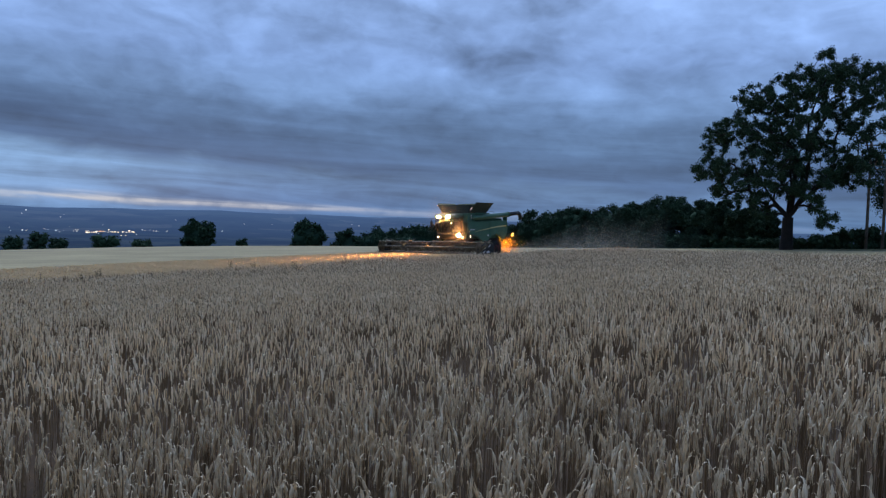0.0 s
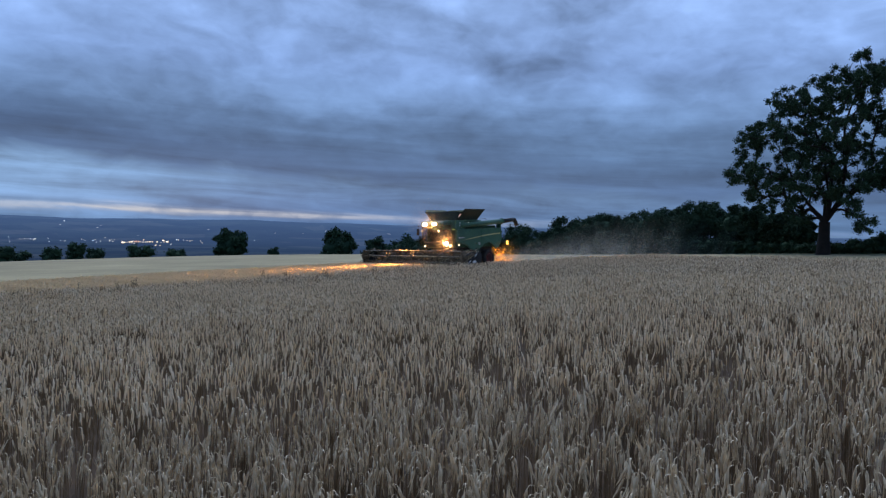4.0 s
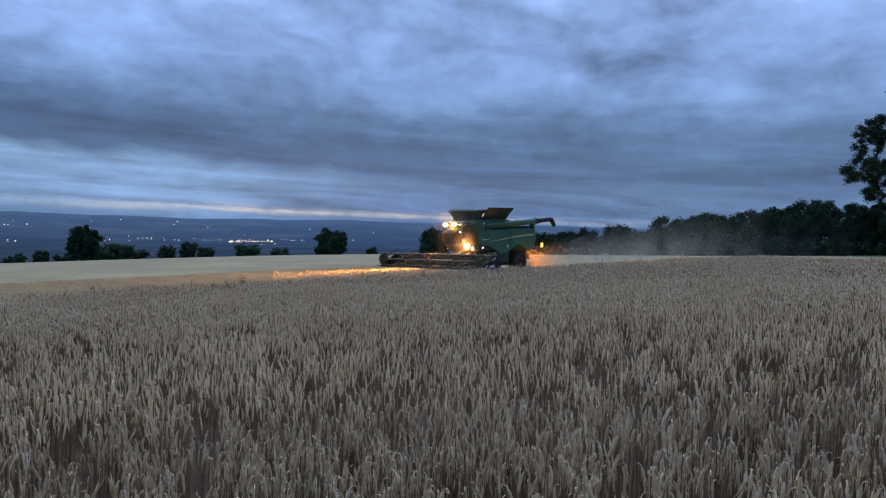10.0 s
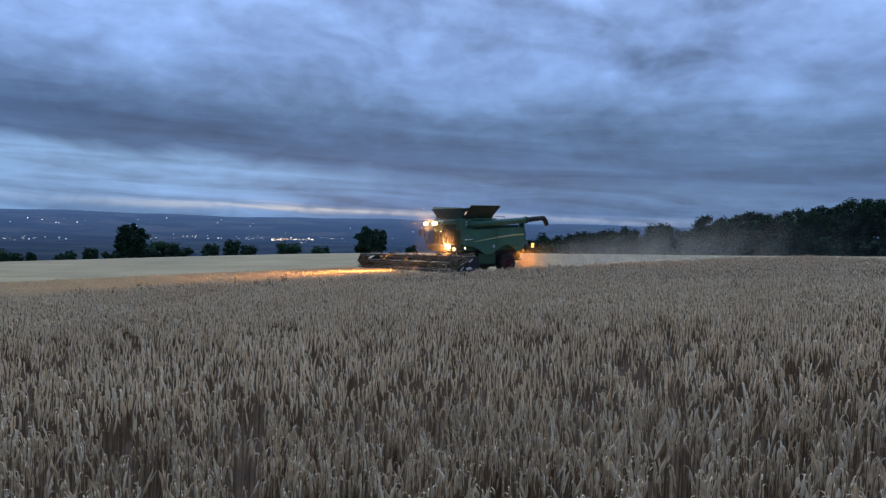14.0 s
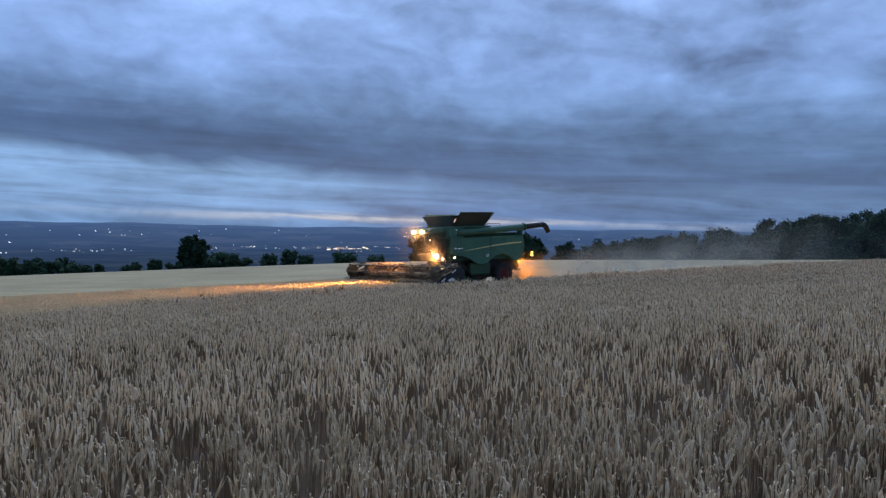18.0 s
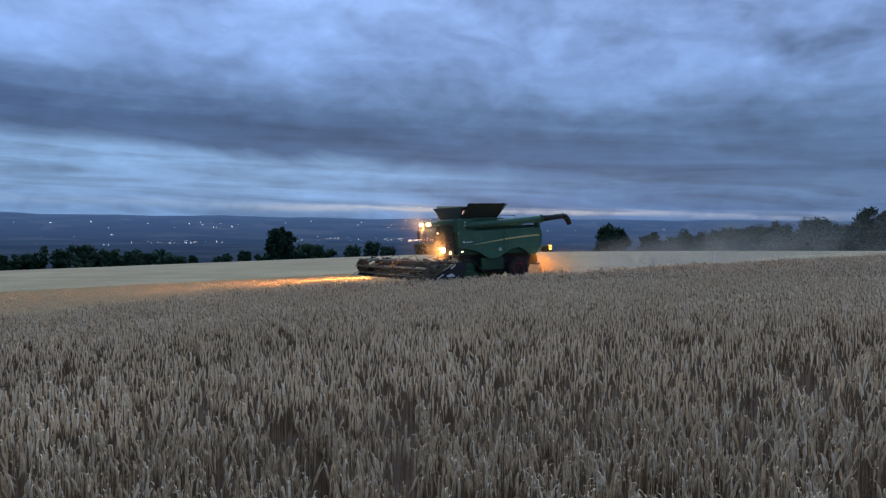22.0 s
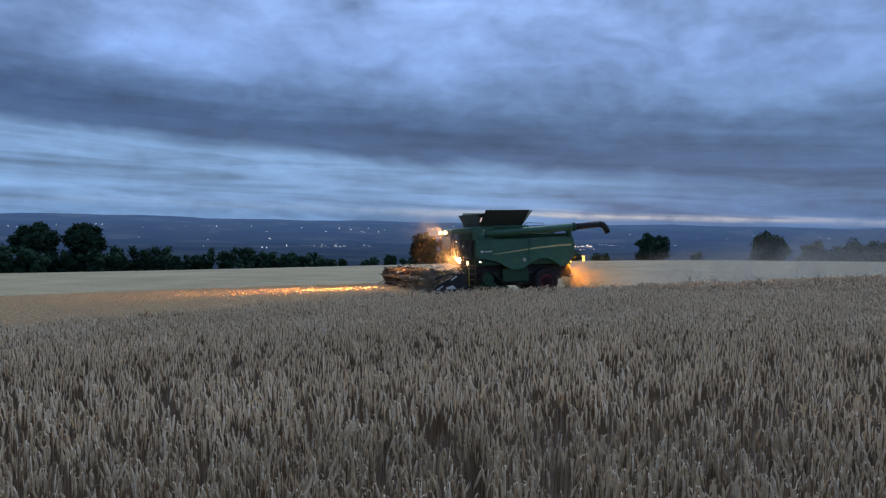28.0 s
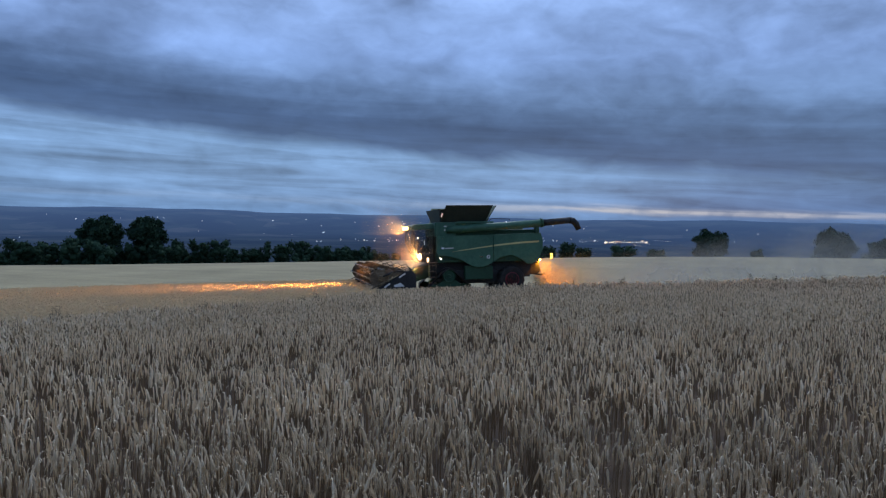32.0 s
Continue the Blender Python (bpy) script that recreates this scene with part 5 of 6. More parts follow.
for k in range(420):
    y = -W + 0.15 + (2 * W - 0.3) * k / 419
    hand = 1 if y < 0 else -1
    a = hand * y / 0.55 * 2 * math.pi
    cur = [bm.verts.new((2.95 + math.cos(a) * r, y, 0.55 + math.sin(a) * r)) for r in (0.19, 0.32)]
    if prev:
        bm.faces.new((prev[0], cur[0], cur[1], prev[1]))
    prev = cur
part("auger_flight", bm, HD, "steel spiral flight", STEEL)
block("knife_bar", 4.33, 4.5, -W, W, 0.15, 0.2, STEEL, HD, 0.01)
bm = bmesh.new()
for k in range(136):
    y = -W + (2 * W) * (k + 0.5) / 136
    q = [bm.verts.new(p) for p in ((4.48, y - 0.025, 0.165), (4.48, y + 0.025, 0.165), (4.62, y, 0.17), (4.48, y, 0.2))]
    for f in ((0, 2, 1), (0, 1, 3), (1, 2, 3), (2, 0, 3)):
        bm.faces.new([q[i] for i in f])
part("knife_fingers", bm, HD, "row of steel knife fingers", STEEL)
for s in (1, -1):
    ya, yb = (W, W + 0.1) if s > 0 else (-W - 0.1, -W)
    end = prism("end_panel", [(2.2, 0.2), (2.15, 1.25), (2.3, 1.5), (2.7, 1.5), (3.4, 1.0), (4.2, 0.62), (4.9, 0.3), (5.0, 0.18), (4.6, 0.12)], ya, yb, BLACK, HD, 0.02, "dark end panel sloping down to a pointed divider", 2)
    pipe("divider_rod", [(2.4, (ya + yb) / 2, 1.55), (3.4, (ya + yb) / 2, 1.12), (4.9, (ya + yb) / 2, 0.42)], [0.03] * 3, STEEL, end, 8, "bright divider rod")
    prism("divider_tip", [(4.7, 0.14), (5.35, 0.1), (5.4, 0.16), (4.85, 0.36)], ya + 0.02, yb - 0.02, DULL, end, 0.01)
    prism("end_emblem", [(2.75, 0.75), (3.25, 0.72), (3.3, 0.82), (2.95, 0.93)], *((W + 0.1, W + 0.108) if s > 0 else (-W - 0.108, -W - 0.1)), WHITE, end, 0, "pale mark on the end panel")
    # white strips paint the glints along the panel's sloping edge
    for k, (gx, gz) in enumerate(((2.7, 1.36), (3.45, 0.88), (4.3, 0.48))):
        prism("reflector", [(gx, gz), (gx + 0.3, gz - 0.2), (gx + 0.33, gz - 0.14), (gx + 0.05, gz + 0.05)], *((W + 0.1, W + 0.112) if s > 0 else (-W - 0.112, -W - 0.1)), WHITE, end, 0, "bright strip on the end panel")
    pipe("reel_arm", [(2.35, (W - 0.12) * s, 1.42), (3.1, (W - 0.12) * s, 1.5), (3.95, (W - 0.12) * s, 1.2)], [0.05, 0.05, 0.045], BLACK, HD, 8)
pipe("reel_arm", [(2.35, 0, 1.42), (3.1, 0, 1.62), (3.95, 0, 1.2)], [0.05, 0.05, 0.045], BLACK, HD, 8)
reel = new("reel")
reel.parent = HD
reel["label"] = "turning pick-up reel with steel tines"
RW = W - 0.2
pipe("reel_tube", [(0, -RW, 0), (0, RW, 0)], [0.07, 0.07], STEEL, reel, 12)
for y in (-RW, -RW / 2, 0.0, RW / 2, RW):
    bm = bmesh.new()
    for k in range(6):
        a = 2 * math.pi * k / 6
        for r0, r1, w in ((0.06, 0.56, 0.03),):
            d, o = Vector((math.cos(a), 0, math.sin(a))), Vector((-math.sin(a), 0, math.cos(a)))
            q = [bm.verts.new(d * r + o * w * sg + Vector((0, y + e, 0))) for r in (r0, r1) for sg in (-1, 1) for e in (-0.012, 0.012)]
            for f in ((0, 1, 3, 2), (4, 6, 7, 5), (0, 4, 5, 1), (2, 3, 7, 6), (0, 2, 6, 4), (1, 5, 7, 3)):
                bm.faces.new([q[i] for i in f])
        b = 2 * math.pi * (k + 1) / 6
        p, r = Vector((math.cos(a), 0, math.sin(a))) * 0.36, Vector((math.cos(b), 0, math.sin(b))) * 0.36
        q = [bm.verts.new(c * f + Vector((0, y + e, 0))) for c in (p, r) for f in (0.96, 1.04) for e in (-0.01, 0.01)]
        for f in ((0, 1, 3, 2), (4, 6, 7, 5), (0, 4, 5, 1), (2, 3, 7, 6), (0, 2, 6, 4), (1, 5, 7, 3)):
            bm.faces.new([q[i] for i in f])
    bmesh.ops.recalc_face_normals(bm, faces=bm.faces)
    part("reel_spider", bm, reel, "six-armed reel spider", STEEL)
for k in range(6):
    a = 2 * math.pi * k / 6
    x, z = math.cos(a) * 0.5, math.sin(a) * 0.5
    bat = pipe("reel_bat", [(x, -RW, z), (x, RW, z)], [0.03, 0.03], STEEL, reel, 8, "worn steel reel bat")
    bm = bmesh.new()
    d, o = Vector((math.cos(a), 0, math.sin(a))), Vector((-math.sin(a), 0, math.cos(a)))
    q = [bm.verts.new(d * r + o * (0.012 * sg + lag) + Vector((0, e, 0))) for r, lag in ((0.45, -0.015), (0.53, 0.015)) for sg in (-1, 1) for e in (-RW, RW)]
    for f in ((0, 1, 3, 2), (4, 6, 7, 5), (0, 4, 5, 1), (2, 3, 7, 6), (0, 2, 6, 4), (1, 5, 7, 3)):
        bm.faces.new([q[i] for i in f])
    bmesh.ops.recalc_face_normals(bm, faces=bm.faces)
    part("bat_board", bm, reel, "dark brown reel board", REELBROWN)
    bm = bmesh.new()
    for m in range(88):
        y = -RW + 2 * RW * (m + 0.5) / 88
        q = [bm.verts.new(p) for p in ((x - 0.012, y, z), (x + 0.012, y, z), (x + 0.0, y + 0.004, z - 0.12), (x - 0.04, y, z - 0.25), (x - 0.05, y + 0.008, z - 0.24), (x - 0.02, y + 0.01, z - 0.12))]
        bm.faces.new((q[0], q[1], q[2], q[5])), bm.faces.new((q[5], q[2], q[3], q[4]))
    part("tines", bm, reel, "steel reel tines", DULL)
    for m in range(10):
        y = -RW + 2 * RW * (m + 0.5) / 10
        block("bat_clamp", x - 0.04, x + 0.04, y - 0.03, y + 0.03, z - 0.04, z + 0.04, STEEL, bat, 0.01)
for y in (-RW - 0.03, RW + 0.03):
    disc("reel_end_plate", [(-0.012, 0.2), (-0.01, 0.46), (0.01, 0.46), (0.012, 0.2)], DULL, reel, (0, y, 0), 12, "dusty steel plate at the reel's end")
# gear along the header's back and over the reel
pipe("top_beam", [(2.38, -W, 1.48), (2.38, W, 1.48)], [0.075, 0.075], STEEL, HD, 10, "worn steel beam along the header's top")
rg = random.Random(12)
for k in range(11):
    y = -W + 0.3 + (2 * W - 0.6) * k / 10
    block("beam_bracket", 2.28, 2.5, y - 0.05, y + 0.05, 1.3, 1.6, DULL, HD, 0.015)
for k, y in enumerate((-W + 0.12, -W / 2, 0.0, W / 2, W - 0.12)):
    cyl = pipe("lift_cylinder", [(2.45, y + 0.1, 1.3), (2.9, y + 0.1, 1.58), (3.3, y + 0.1, 1.66)], [0.05, 0.05, 0.03], STEEL, HD, 8, "bright hydraulic cylinder of the reel lift")
    block("cylinder_eye", 3.24, 3.38, y + 0.03, y + 0.17, 1.58, 1.72, DULL, cyl, 0.02)
    if k in (1, 3):
        pipe("reel_arm", [(2.35, y, 1.42), (3.1, y, 1.62), (3.95, y, 1.2)], [0.05, 0.05, 0.045], DULL, HD, 8)
    block("arm_head", 3.82, 4.08, y - 0.07, y + 0.07, 1.1, 1.32, DULL, HD, 0.03)
    pipe("hose", [(2.4, y + 0.2, 1.5), (2.7, y + 0.3, 1.85), (3.05, y + 0.16, 1.72), (3.3, y + 0.12, 1.6)], [0.018] * 4, RUBBER, HD, 6, "black hydraulic hose in a loop")
for y in (-W + 0.02, W - 0.3):
    drive = block("reel_drive", 3.72, 4.16, y, y + 0.2, 0.98, 1.44, DULL, HD, 0.04, "reel drive housing")
    disc("drive_cover", [(0, 0.16), (0.03, 0.15), (0.04, 0.05)], STEEL, drive, (3.94, y + 0.2, 1.2), 16)
for s in (1, -1):
    pipe("end_hoop", [(2.3, (W - 0.02) * s, 1.45), (2.6, (W + 0.04) * s, 1.75), (3.1, (W + 0.04) * s, 1.62), (3.7, (W + 0.02) * s, 1.1)], [0.03] * 4, STEEL, HD, 8, "bent steel tube over the header's end")
# cut straw lying on the pan, the auger and the beam
vs, fs = [], []
for k in range(1100):
    x = rg.uniform(2.35, 4.4)
    p = Vector((x, rg.uniform(-W + 0.1, W - 0.1), 0.3 + (0.75 * math.exp(-((x - 2.9) / 0.35) ** 2) if rg.random() < 0.7 else rg.uniform(0, 0.35))))
    if rg.random() < 0.12:
        p = Vector((rg.uniform(2.3, 2.5), p.y, rg.uniform(1.42, 1.6)))
    d = Vector((rg.uniform(-1, 1), rg.uniform(-1, 1), rg.uniform(-0.4, 0.7))).normalized()
    ribbon(vs, fs, [p - d * 0.16, p + Vector((0, 0, 0.03)), p + d * 0.16], [0.005, 0.009, 0.004], d.cross(Vector((0.2, 0.4, 0.9))).normalized())
straw = part("cut_straw", mesh_of("cut_straw", np.array(vs), np.array(fs), RIPE, smooth=False), HD, "cut barley straw lying on the header")
straw["kind"] = "stuff"
REEL_AT = (3.95, 0.0, 1.15)
reel.location = REEL_AT
for hub_, y in WHEELS:
    hub_.location = (-3.62, y, 0.755)
# ---- the pair of power poles at the field's end ----
WOOD = mat("weathered_wood", (0.06, 0.05, 0.042), (0.16, 0.14, 0.115), 1.2, 0.9, bump=0.4)
PORCELAIN = mat("insulator", (0.1, 0.06, 0.04), (0.2, 0.12, 0.08), 3.0, 0.3)
x0, y0, _ = rise(-29.65, 0.6, 93)
x1, y1, top = rise(-30.6, 6.4, 93)
pole = new("power_pole")
pole.location = (x0, y0, float(land(x0, y0)))
turn = math.atan2(y1 - y0, x1 - x0)
pole.rotation_euler = (0, 0, turn)
gap = math.hypot(x1 - x0, y1 - y0)
tagged(pole, "pair of weathered wooden poles carrying a transformer", "power pole")
for x in (0.0, gap):
    pipe("post", [(x, 0, -0.5), (x, 0, top * 0.5), (x, 0, top)], [0.16, 0.145, 0.12], WOOD, pole, 12)
for z in (top - 0.4, top - 2.6, top - 3.0):
    block("crossarm", -0.6, gap + 0.6, -0.2, -0.08, z, z + 0.14, WOOD, pole, 0.01)
block("transformer", gap * 0.25, gap * 0.75, -0.35, 0.35, top - 2.45, top - 1.35, DULL, pole, 0.05, "grey transformer tank")
for k in range(4):
    block("cooling_fin", gap * (0.28 + 0.13 * k), gap * (0.3 + 0.13 * k), -0.45, 0.45, top - 2.35, top - 1.5, DULL, pole, 0.005)
for x in (-0.45, gap * 0.5, gap + 0.45):
    disc("insulator", [(-0.12, 0.04), (-0.08, 0.07), (-0.04, 0.05), (0.0, 0.07), (0.04, 0.05), (0.08, 0.07), (0.12, 0.03)], PORCELAIN, pole, (x, -0.14, top - 0.14), 10).rotation_euler = (radians(90), 0, 0)

# ---- lights of towns and farms on the plain ----
TOWN = [(35.1, -0.39), (33.2, -0.22), (35.2, -0.82), (29.4, -0.23), (34.4, -1.70), (33.9, -1.66), (32.7, -1.39), (31.4, -1.49), (30.3, -1.65), (29.6, -1.60), (28.1, -1.56), (27.6, -1.57),
        (27.1, -1.58), (26.5, -1.50), (22.1, -1.38), (21.6, -1.39), (16.6, -1.31), (21.6, -2.03), (51.0, -0.50), (48.5, -0.42), (47.2, -1.33), (51.9, -2.00), (47.7, -2.04), (47.4, -2.04)]
SPARSE = [(45.9, -1.91), (44.8, -1.83), (43.9, -1.86), (43.4, -1.88), (43.0, -1.88), (42.2, -1.91), (41.9, -1.91), (40.9, -1.77), (40.1, -1.77), (39.7, -1.85), (43.0, -0.77), (42.0, -0.49),
          (41.2, -0.39), (41.1, -0.58), (40.3, -0.74), (39.0, -0.70), (67.8, -1.94), (68.1, -2.12), (64.4, -0.64), (63.9, -0.67), (60.0, -0.49), (58.7, -0.46), (59.1, -0.43)]
CORE = [(25.7, -1.67), (25.4, -1.63), (25.1, -1.60), (24.3, -1.46), (23.9, -1.58), (23.7, -1.60), (23.4, -1.56), (23.0, -1.47), (22.7, -1.56), (23.5, -1.82), (23.2, -1.81), (25.55, -1.66), (25.25, -1.62), (24.05, -1.59), (22.95, -1.49)]


def plain_spot(az, el):
    """Where a ray at that bearing and angle meets the plain or the hills beyond."""
    d = np.linspace(700, 4800, 1500)
    x, y = at_az(az, 1.0)
    over = EYE + d * math.tan(radians(el)) - land(x * d, y * d)
    k = int(np.argmax(over < 0)) or int(np.argmin(np.abs(over)))
    return x * d[k], y * d[k], float(land(x * d[k], y * d[k])), d[k]


def lights(name, spots, ma, size, label, seed):
    rnd = random.Random(seed)
    vs, fs = [], []
    for az, el in spots:
        x, y, z, d = plain_spot(az, el)
        r = d * size * rnd.uniform(0.7, 1.5)
        w = r * rnd.uniform(1.0, 2.4)
        c = Vector((x, y, z + r + 2))
        n = len(vs)
        u = Vector((y, -x, 0)).normalized()
        for k in range(6):
            a = math.pi * k / 3
            vs.append(tuple(c + u * w * math.cos(a) + Vector((0, 0, r * math.sin(a)))))
        f = Vector((-x, -y, 0)).normalized() * r
        vs.append(tuple(c + f)), vs.append(tuple(c - f))
        for k in range(6):
            fs.append((n + k, n + (k + 1) % 6, n + 6)), fs.append((n + (k + 1) % 6, n + k, n + 7))
    ob = new(name, mesh_of(name, vs, fs, ma, smooth=False))
    return tagged(ob, label, "town lights", "lights on the plain", "stuff")


TOWNWHITE = lamp_mat("cool_town_light", (0.8, 0.9, 1.0), 2.2)
TOWNWARM = lamp_mat("warm_town_light", (1.0, 0.72, 0.42), 2.6)
TOWNORANGE = lamp_mat("sodium_town_light", (1.0, 0.42, 0.1), 1.6)
lights("town_lights", TOWN, TOWNWHITE, 0.0003, "scattered white lights of a distant town", 1)
lights("town_lights", CORE, TOWNWARM, 0.00045, "dense warm lights of a distant town", 2)
lights("town_lights", SPARSE, TOWNWHITE, 0.00027, "scattered lights of far farms and villages", 3)
lights("town_lights", [(24.8, -1.56), (24.65, -1.57), (24.9, -1.57)], TOWNORANGE, 0.0006, "orange sodium lights of a distant town", 4)
rnd = random.Random(9)
row = []
for a0, a1, el, n in ((20.3, 22.2, -1.42, 6), (22.4, 26.0, -1.6, 20), (26.2, 28.4, -1.52, 9), (29.2, 32.5, -1.55, 7), (39.5, 46.0, -1.86, 12)):
    row += [(rnd.uniform(a0, a1), el + rnd.gauss(0, 0.06)) for _ in range(n)]
lights("town_lights", row, lamp_mat("street_light", (1.0, 0.86, 0.66), 2.0), 0.00024, "row of street lights of a distant town", 6)
faint = [(rnd.uniform(2, 70), rnd.choice((-0.5, -0.75, -1.4, -1.7)) + rnd.gauss(0, 0.12)) for _ in range(46)]
lights("town_lights", faint, lamp_mat("faint_town_light", (0.85, 0.85, 0.9), 0.5), 0.0003, "faint single lights on the plain", 5)

# ---- chaff and dust thrown up behind the harvester ----
CHAFF = thin(mat("chaff", (0.5, 0.35, 0.14), (0.72, 0.5, 0.22), 1.0, 0.9, island=True), (0.62, 0.46, 0.24), 0.4)


def flakes(name, seed, count, size, place):
    """Many single flakes, each a small bent scrap of chaff."""
    rng = np.random.default_rng(seed)
    c = place(rng, count)
    u = rng.normal(size=(count, 3))
    u /= np.linalg.norm(u, axis=1)[:, None]
    v = np.cross(u, rng.normal(size=(count, 3)))
    v /= np.linalg.norm(v, axis=1)[:, None]
    s = (size * rng.uniform(0.5, 1.5, count))[:, None]
    p = np.stack([c - u * s, c + v * s, c + u * s, c - v * s * 0.8], 1).reshape(-1, 3)
    return mesh_of(name, p, np.arange(count * 4).reshape(-1, 4), CHAFF, smooth=False)


def spray(rng, n):
    """Close behind the chopper: a low fan that widens and thins out."""
    a = rng.exponential(1.0, n).clip(0, 4.5)
    y = rng.normal(0.2, 0.7 + 0.32 * a)
    z = 0.3 + np.abs(rng.normal(0.4, 0.38 + 0.1 * a))
    return np.stack([-5.5 - a, y, z], 1)


chaff = new("chaff_spray", flakes("chaff_spray", 1, 26000, 0.008, spray))
tagged(chaff, "orange-lit chaff thrown out behind the harvester", "chaff", "", "stuff")


def dust_mat(name, share, reach, tall, tint=(0.62, 0.53, 0.42), start=0.04):
    """Thin dust: mostly clear, patchy, fading out upward and backward in the harvester's space."""
    ma = bpy.data.materials.new(name)
    ma.use_nodes = True
    t = ma.node_tree
    t.nodes.clear()
    co = t.nodes.new("ShaderNodeTexCoord").outputs["Object"]
    sp = t.nodes.new("ShaderNodeSeparateXYZ")
    t.links.new(co, sp.inputs[0])
    back = m2(t, "MULTIPLY", m2(t, "ADD", sp.outputs[0], 5.6), -1.0 / reach)
    fade = ramp(t, back, [(0.0, (0.0,) * 3), (start, (1.0,) * 3), (start + 0.22, (0.75,) * 3), (1.0, (0.0,) * 3)])
    rise_ = m2(t, "DIVIDE", sp.outputs[2], m2(t, "MULTIPLY_ADD", back, tall, 1.5))
    top = ramp(t, rise_, [(0.0, (1.0,) * 3), (0.35, (0.7,) * 3), (1.0, (0.0,) * 3)])
    puff = ramp(t, noise_tex(t, co, 0.32, 6, 0.55), [(0.25, (0.0,) * 3), (0.72, (1.0,) * 3)])
    f = m2(t, "MULTIPLY", m2(t, "MULTIPLY", fade, top), m2(t, "MULTIPLY", puff, share))
    di, tl, tr = t.nodes.new("ShaderNodeBsdfDiffuse"), t.nodes.new("ShaderNodeBsdfTranslucent"), t.nodes.new("ShaderNodeBsdfTransparent")
    for n in (di, tl):
        n.inputs[0].default_value = (*tint, 1)
    m, o, out = t.nodes.new("ShaderNodeMixShader"), t.nodes.new("ShaderNodeMixShader"), t.nodes.new("ShaderNodeOutputMaterial")
    m.inputs[0].default_value = 0.5
    t.links.new(di.outputs[0], m.inputs[1]), t.links.new(tl.outputs[0], m.inputs[2])
    t.links.new(f, o.inputs[0]), t.links.new(tr.outputs[0], o.inputs[1]), t.links.new(m.outputs[0], o.inputs[2])
    t.links.new(o.outputs[0], out.inputs[0])
    return ma


def veil(name, seed, offset, reach, tall, ma):
    """One billowing veil of dust behind the harvester."""
    rnd = random.Random(seed)
    a, b, c = (rnd.uniform(0, 6.28) for _ in range(3))
    nu, nv = 70, 9
    vs = []
    for i in range(nu):
        s = i / (nu - 1)
        for j in range(nv):
            q = j / (nv - 1)
            x = -5.6 - reach * s
            y = offset * (1 + 2.2 * s) - 3.0 * s + (0.5 * math.sin(9 * s + a) + 0.3 * math.sin(17 * s + b + 2 * q)) * reach / 60 + 0.3 * math.sin(3 * q + c)
            vs.append((x, y, 0.1 + q * (1.5 + tall * s)))
    fs = [(i * nv + j, (i + 1) * nv + j, (i + 1) * nv + j + 1, i * nv + j + 1) for i in range(nu - 1) for j in range(nv - 1)]
    ob = new(name, mesh_of(name, vs, fs, ma))
    return tagged(ob, "thin grey dust hanging behind the harvester", "dust", "dust behind the harvester", "stuff")


LONGDUST = dust_mat("hanging_dust", 0.75, 46.0, 5.5, (0.6, 0.55, 0.48), 0.2)
HIGHDUST = dust_mat("drifting_dust", 0.18, 90.0, 9.0, (0.36, 0.41, 0.44), 0.2)
# the rear lamp's orange light is partly put into this dust's tint
NEARDUST = dust_mat("orange_lit_dust", 0.9, 5.5, 1.4, (0.72, 0.44, 0.12), 0.06)
DUST = [veil("dust_trail", k, y, 46.0, 5.5, LONGDUST) for k, y in enumerate((-1.2, 0.9))]
HAZE = [veil("dust_haze", 20 + k, y, 90.0, 9.0, HIGHDUST) for k, y in enumerate((-2.0, 1.6))]
DUST += [veil("dust_plume", 10 + k, y, 5.5, 1.4, NEARDUST) for k, y in enumerate((-0.5, 0.7))]


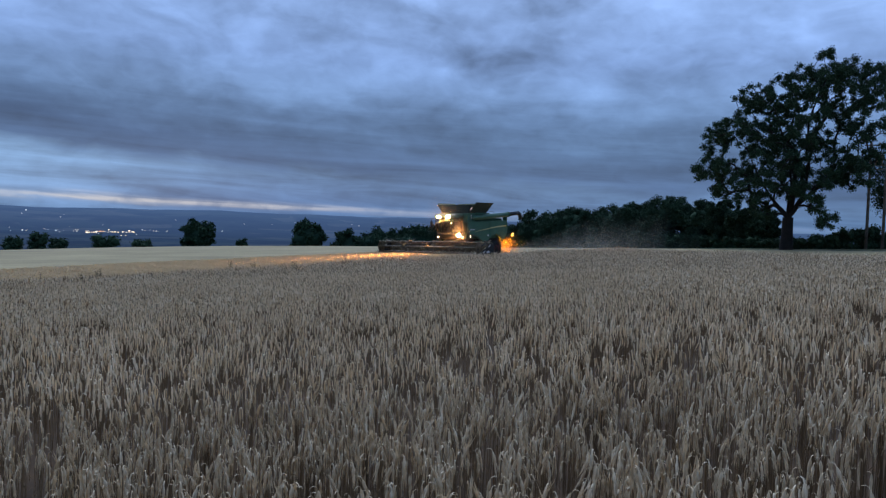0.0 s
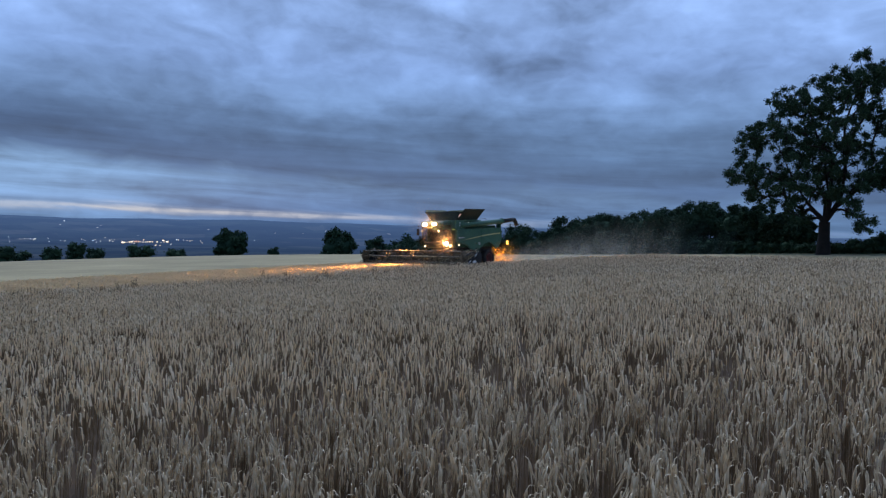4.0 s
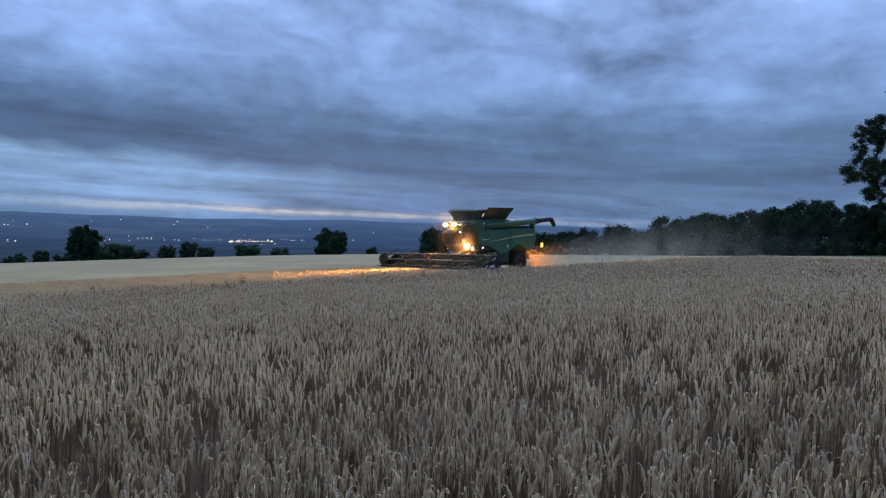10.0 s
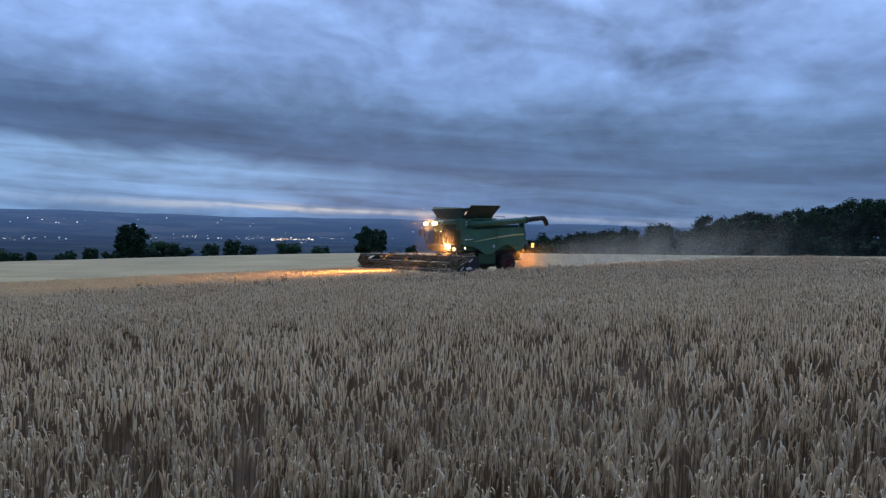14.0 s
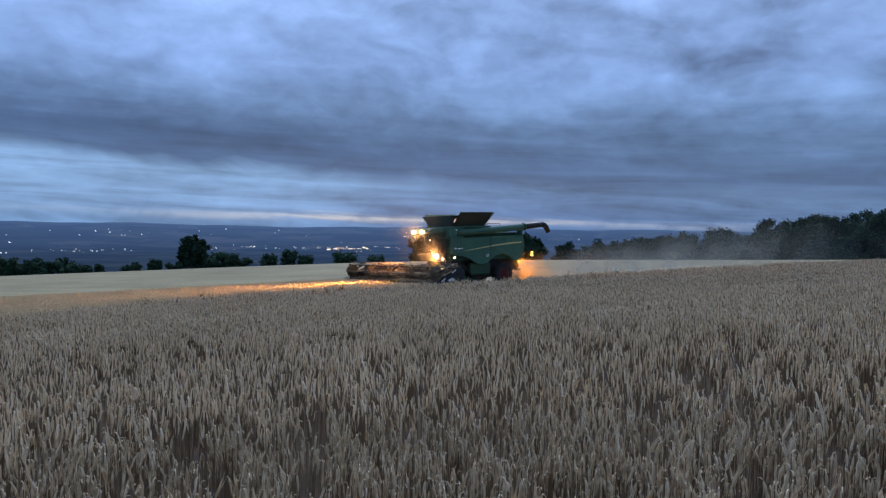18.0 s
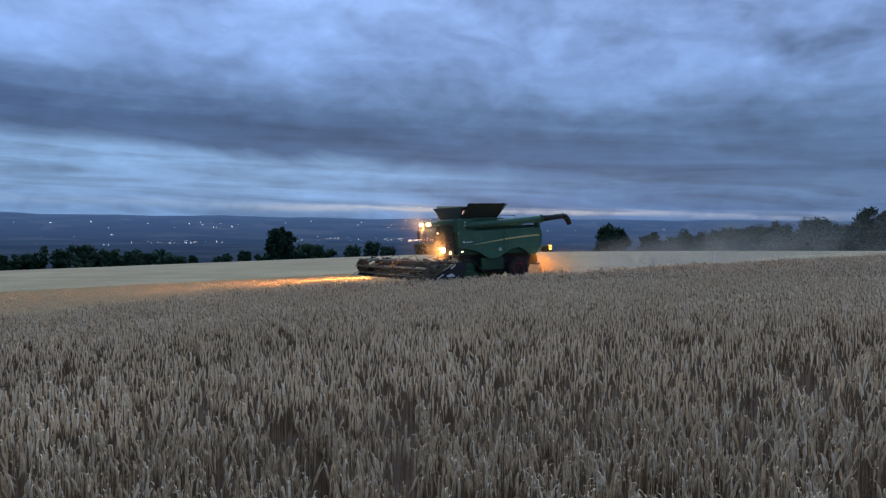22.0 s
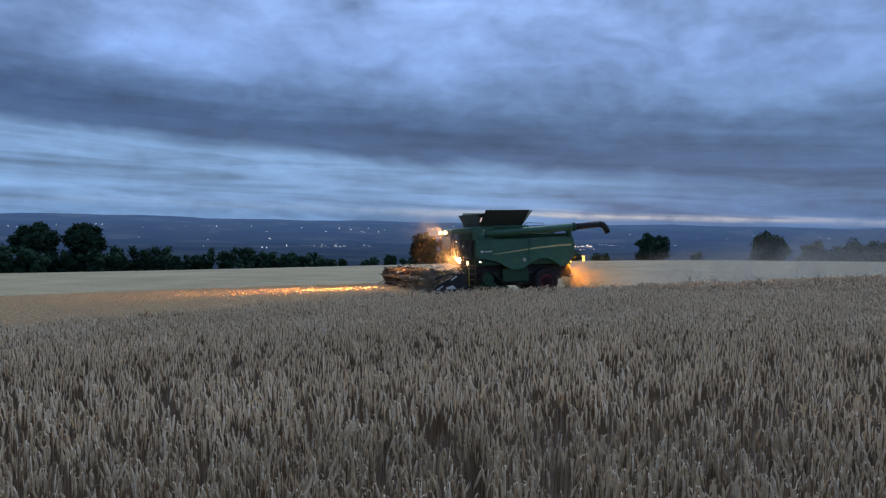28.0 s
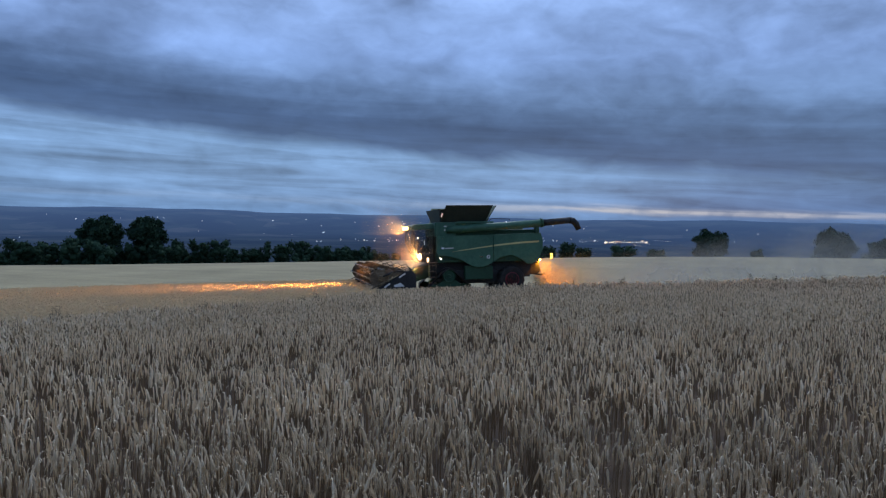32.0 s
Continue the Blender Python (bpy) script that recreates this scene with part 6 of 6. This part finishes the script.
# ---- lit dust in thin sheets beside and before each lamp, also drawing its glare ----
def haze_mat(name, at, reach, share, foot):
    """Clear but for a little dust, thinning out with the distance from the lamp and below a height."""
    ma = bpy.data.materials.new(name)
    ma.use_nodes = True
    t = ma.node_tree
    t.nodes.clear()
    co = t.nodes.new("ShaderNodeTexCoord").outputs["Object"]
    off = t.nodes.new("ShaderNodeVectorMath")
    off.operation = "SUBTRACT"
    off.inputs[1].default_value = at
    t.links.new(co, off.inputs[0])
    ln = t.nodes.new("ShaderNodeVectorMath")
    ln.operation = "LENGTH"
    t.links.new(off.outputs[0], ln.inputs[0])
    fall = ramp(t, m2(t, "MULTIPLY", ln.outputs["Value"], 1 / reach), [(0.0, (1.0,) * 3), (0.3, (0.6,) * 3), (0.6, (0.2,) * 3), (1.0, (0.0,) * 3)], "EASE")
    puff = ramp(t, noise_tex(t, co, 2.2, 4, 0.5), [(0.25, (0.5,) * 3), (0.75, (1.0,) * 3)])
    sp = t.nodes.new("ShaderNodeSeparateXYZ")
    t.links.new(co, sp.inputs[0])
    over = ramp(t, m2(t, "SUBTRACT", sp.outputs[2], foot), [(0.0, (0.02,) * 3), (0.3, (1.0,) * 3)], "EASE")
    f = m2(t, "MULTIPLY", m2(t, "MULTIPLY", m2(t, "MULTIPLY", fall, puff), share), over)
    di, tl, tr, out = t.nodes.new("ShaderNodeBsdfDiffuse"), t.nodes.new("ShaderNodeBsdfTranslucent"), t.nodes.new("ShaderNodeBsdfTransparent"), t.nodes.new("ShaderNodeOutputMaterial")
    m, o = t.nodes.new("ShaderNodeMixShader"), t.nodes.new("ShaderNodeMixShader")
    m.inputs[0].default_value = 0.5
    for n in (di, tl):
        n.inputs[0].default_value = (0.75, 0.62, 0.45, 1)
    t.links.new(di.outputs[0], m.inputs[1]), t.links.new(tl.outputs[0], m.inputs[2])
    t.links.new(f, o.inputs[0]), t.links.new(tr.outputs[0], o.inputs[1]), t.links.new(m.outputs[0], o.inputs[2])
    t.links.new(o.outputs[0], out.inputs[0])
    return ma


def halo_dust(at, reach, share, foot=-1.0, turn=62):
    """A gently waved sheet of dust through a point, slanting across the lamps' beams, added for their halo."""
    vs, n = [], 13
    dx, dy = -math.sin(radians(turn)), math.cos(radians(turn))
    for i in range(n):
        for j in range(n):
            a, b = reach * (2 * i / (n - 1) - 1), reach * (2 * j / (n - 1) - 1)
            w = 0.03 * math.sin(3 * a + 2 * b) * reach
            vs.append((at[0] + dx * a + dy * w, at[1] + dy * a - dx * w, at[2] + b))
    fs = [(i * n + j, (i + 1) * n + j, (i + 1) * n + j + 1, i * n + j + 1) for i in range(n - 1) for j in range(n - 1)]
    ob = new("halo_dust", mesh_of("halo_dust", vs, fs, haze_mat("lamp_haze", at, reach, share, foot)))
    DUST.append(tagged(ob, "faint lit dust that also draws a work lamp's glare", "dust", "dust round the lamps", "stuff"))


halo_dust((2.55, 0.62, 3.7), 1.5, 0.12, 3.28)
halo_dust((2.95, 1.0, 3.7), 2.3, 0.16, 3.22)
halo_dust((1.75, 1.55, 2.1), 1.6, 0.08, 0.9)
halo_dust((2.1, 1.9, 2.1), 2.4, 0.11, 1.2)


def motions():
    """The harvester drives along its row, its wheels and reel turning; the barley ahead of it goes down at the knife."""
    rows = []
    for k in range(17):
        t = 2.0 * k
        p = ROW0.lerp(ROW1, t / 32)
        near, far = p + LEFT * 1.5, p - LEFT * 1.5
        ahead, behind = p + ALONG * 1.0, p - ALONG * 3.6
        lean = math.degrees(math.atan2(float(land(near.x, near.y)) - float(land(far.x, far.y)), 3.0))
        nose = math.degrees(math.atan2(float(land(ahead.x, ahead.y)) - float(land(behind.x, behind.y)), 4.6))
        rows.append((t, pose(p.x, p.y, float(land(p.x, p.y)), lean, -nose, HEADING + 3.1 - 0.07 * t)))
    walk(harvester, rows)
    walk(chaff, rows)
    for veil_ in DUST:
        low = 1.5 if veil_.name.startswith("dust_trail") else 0.0
        walk(veil_, [(t, pose(0, 0, -low * max(0.0, 1 - t / 9)) @ m) for t, m in rows])
    for veil_ in HAZE:
        # the older dust lifts slowly
        walk(veil_, [(t, pose(0, 0, -4.5 * max(0.0, 1 - t / 20)) @ m) for t, m in rows])
    for hub, y in WHEELS:
        walk(hub, [(0.5 * k, pose(-3.62, y, 0.755, 0, math.degrees(SPEED * 0.5 * k / 0.755), 0)) for k in range(65)])
    walk(reel, [(0.5 * k, pose(*REEL_AT, 0, 75.0 * k, 0)) for k in range(65)])
    for bed, t in BEDS:
        down = pose(0, 0, -1.1)
        rows = [(0.0, pose(0, 0, 0)), (max(t - 0.4, 0.05), pose(0, 0, 0)), (max(t + 0.4, 0.5), down)]
        if t < 31:
            rows.append((32.0, down))
        walk(bed, rows)


motions()
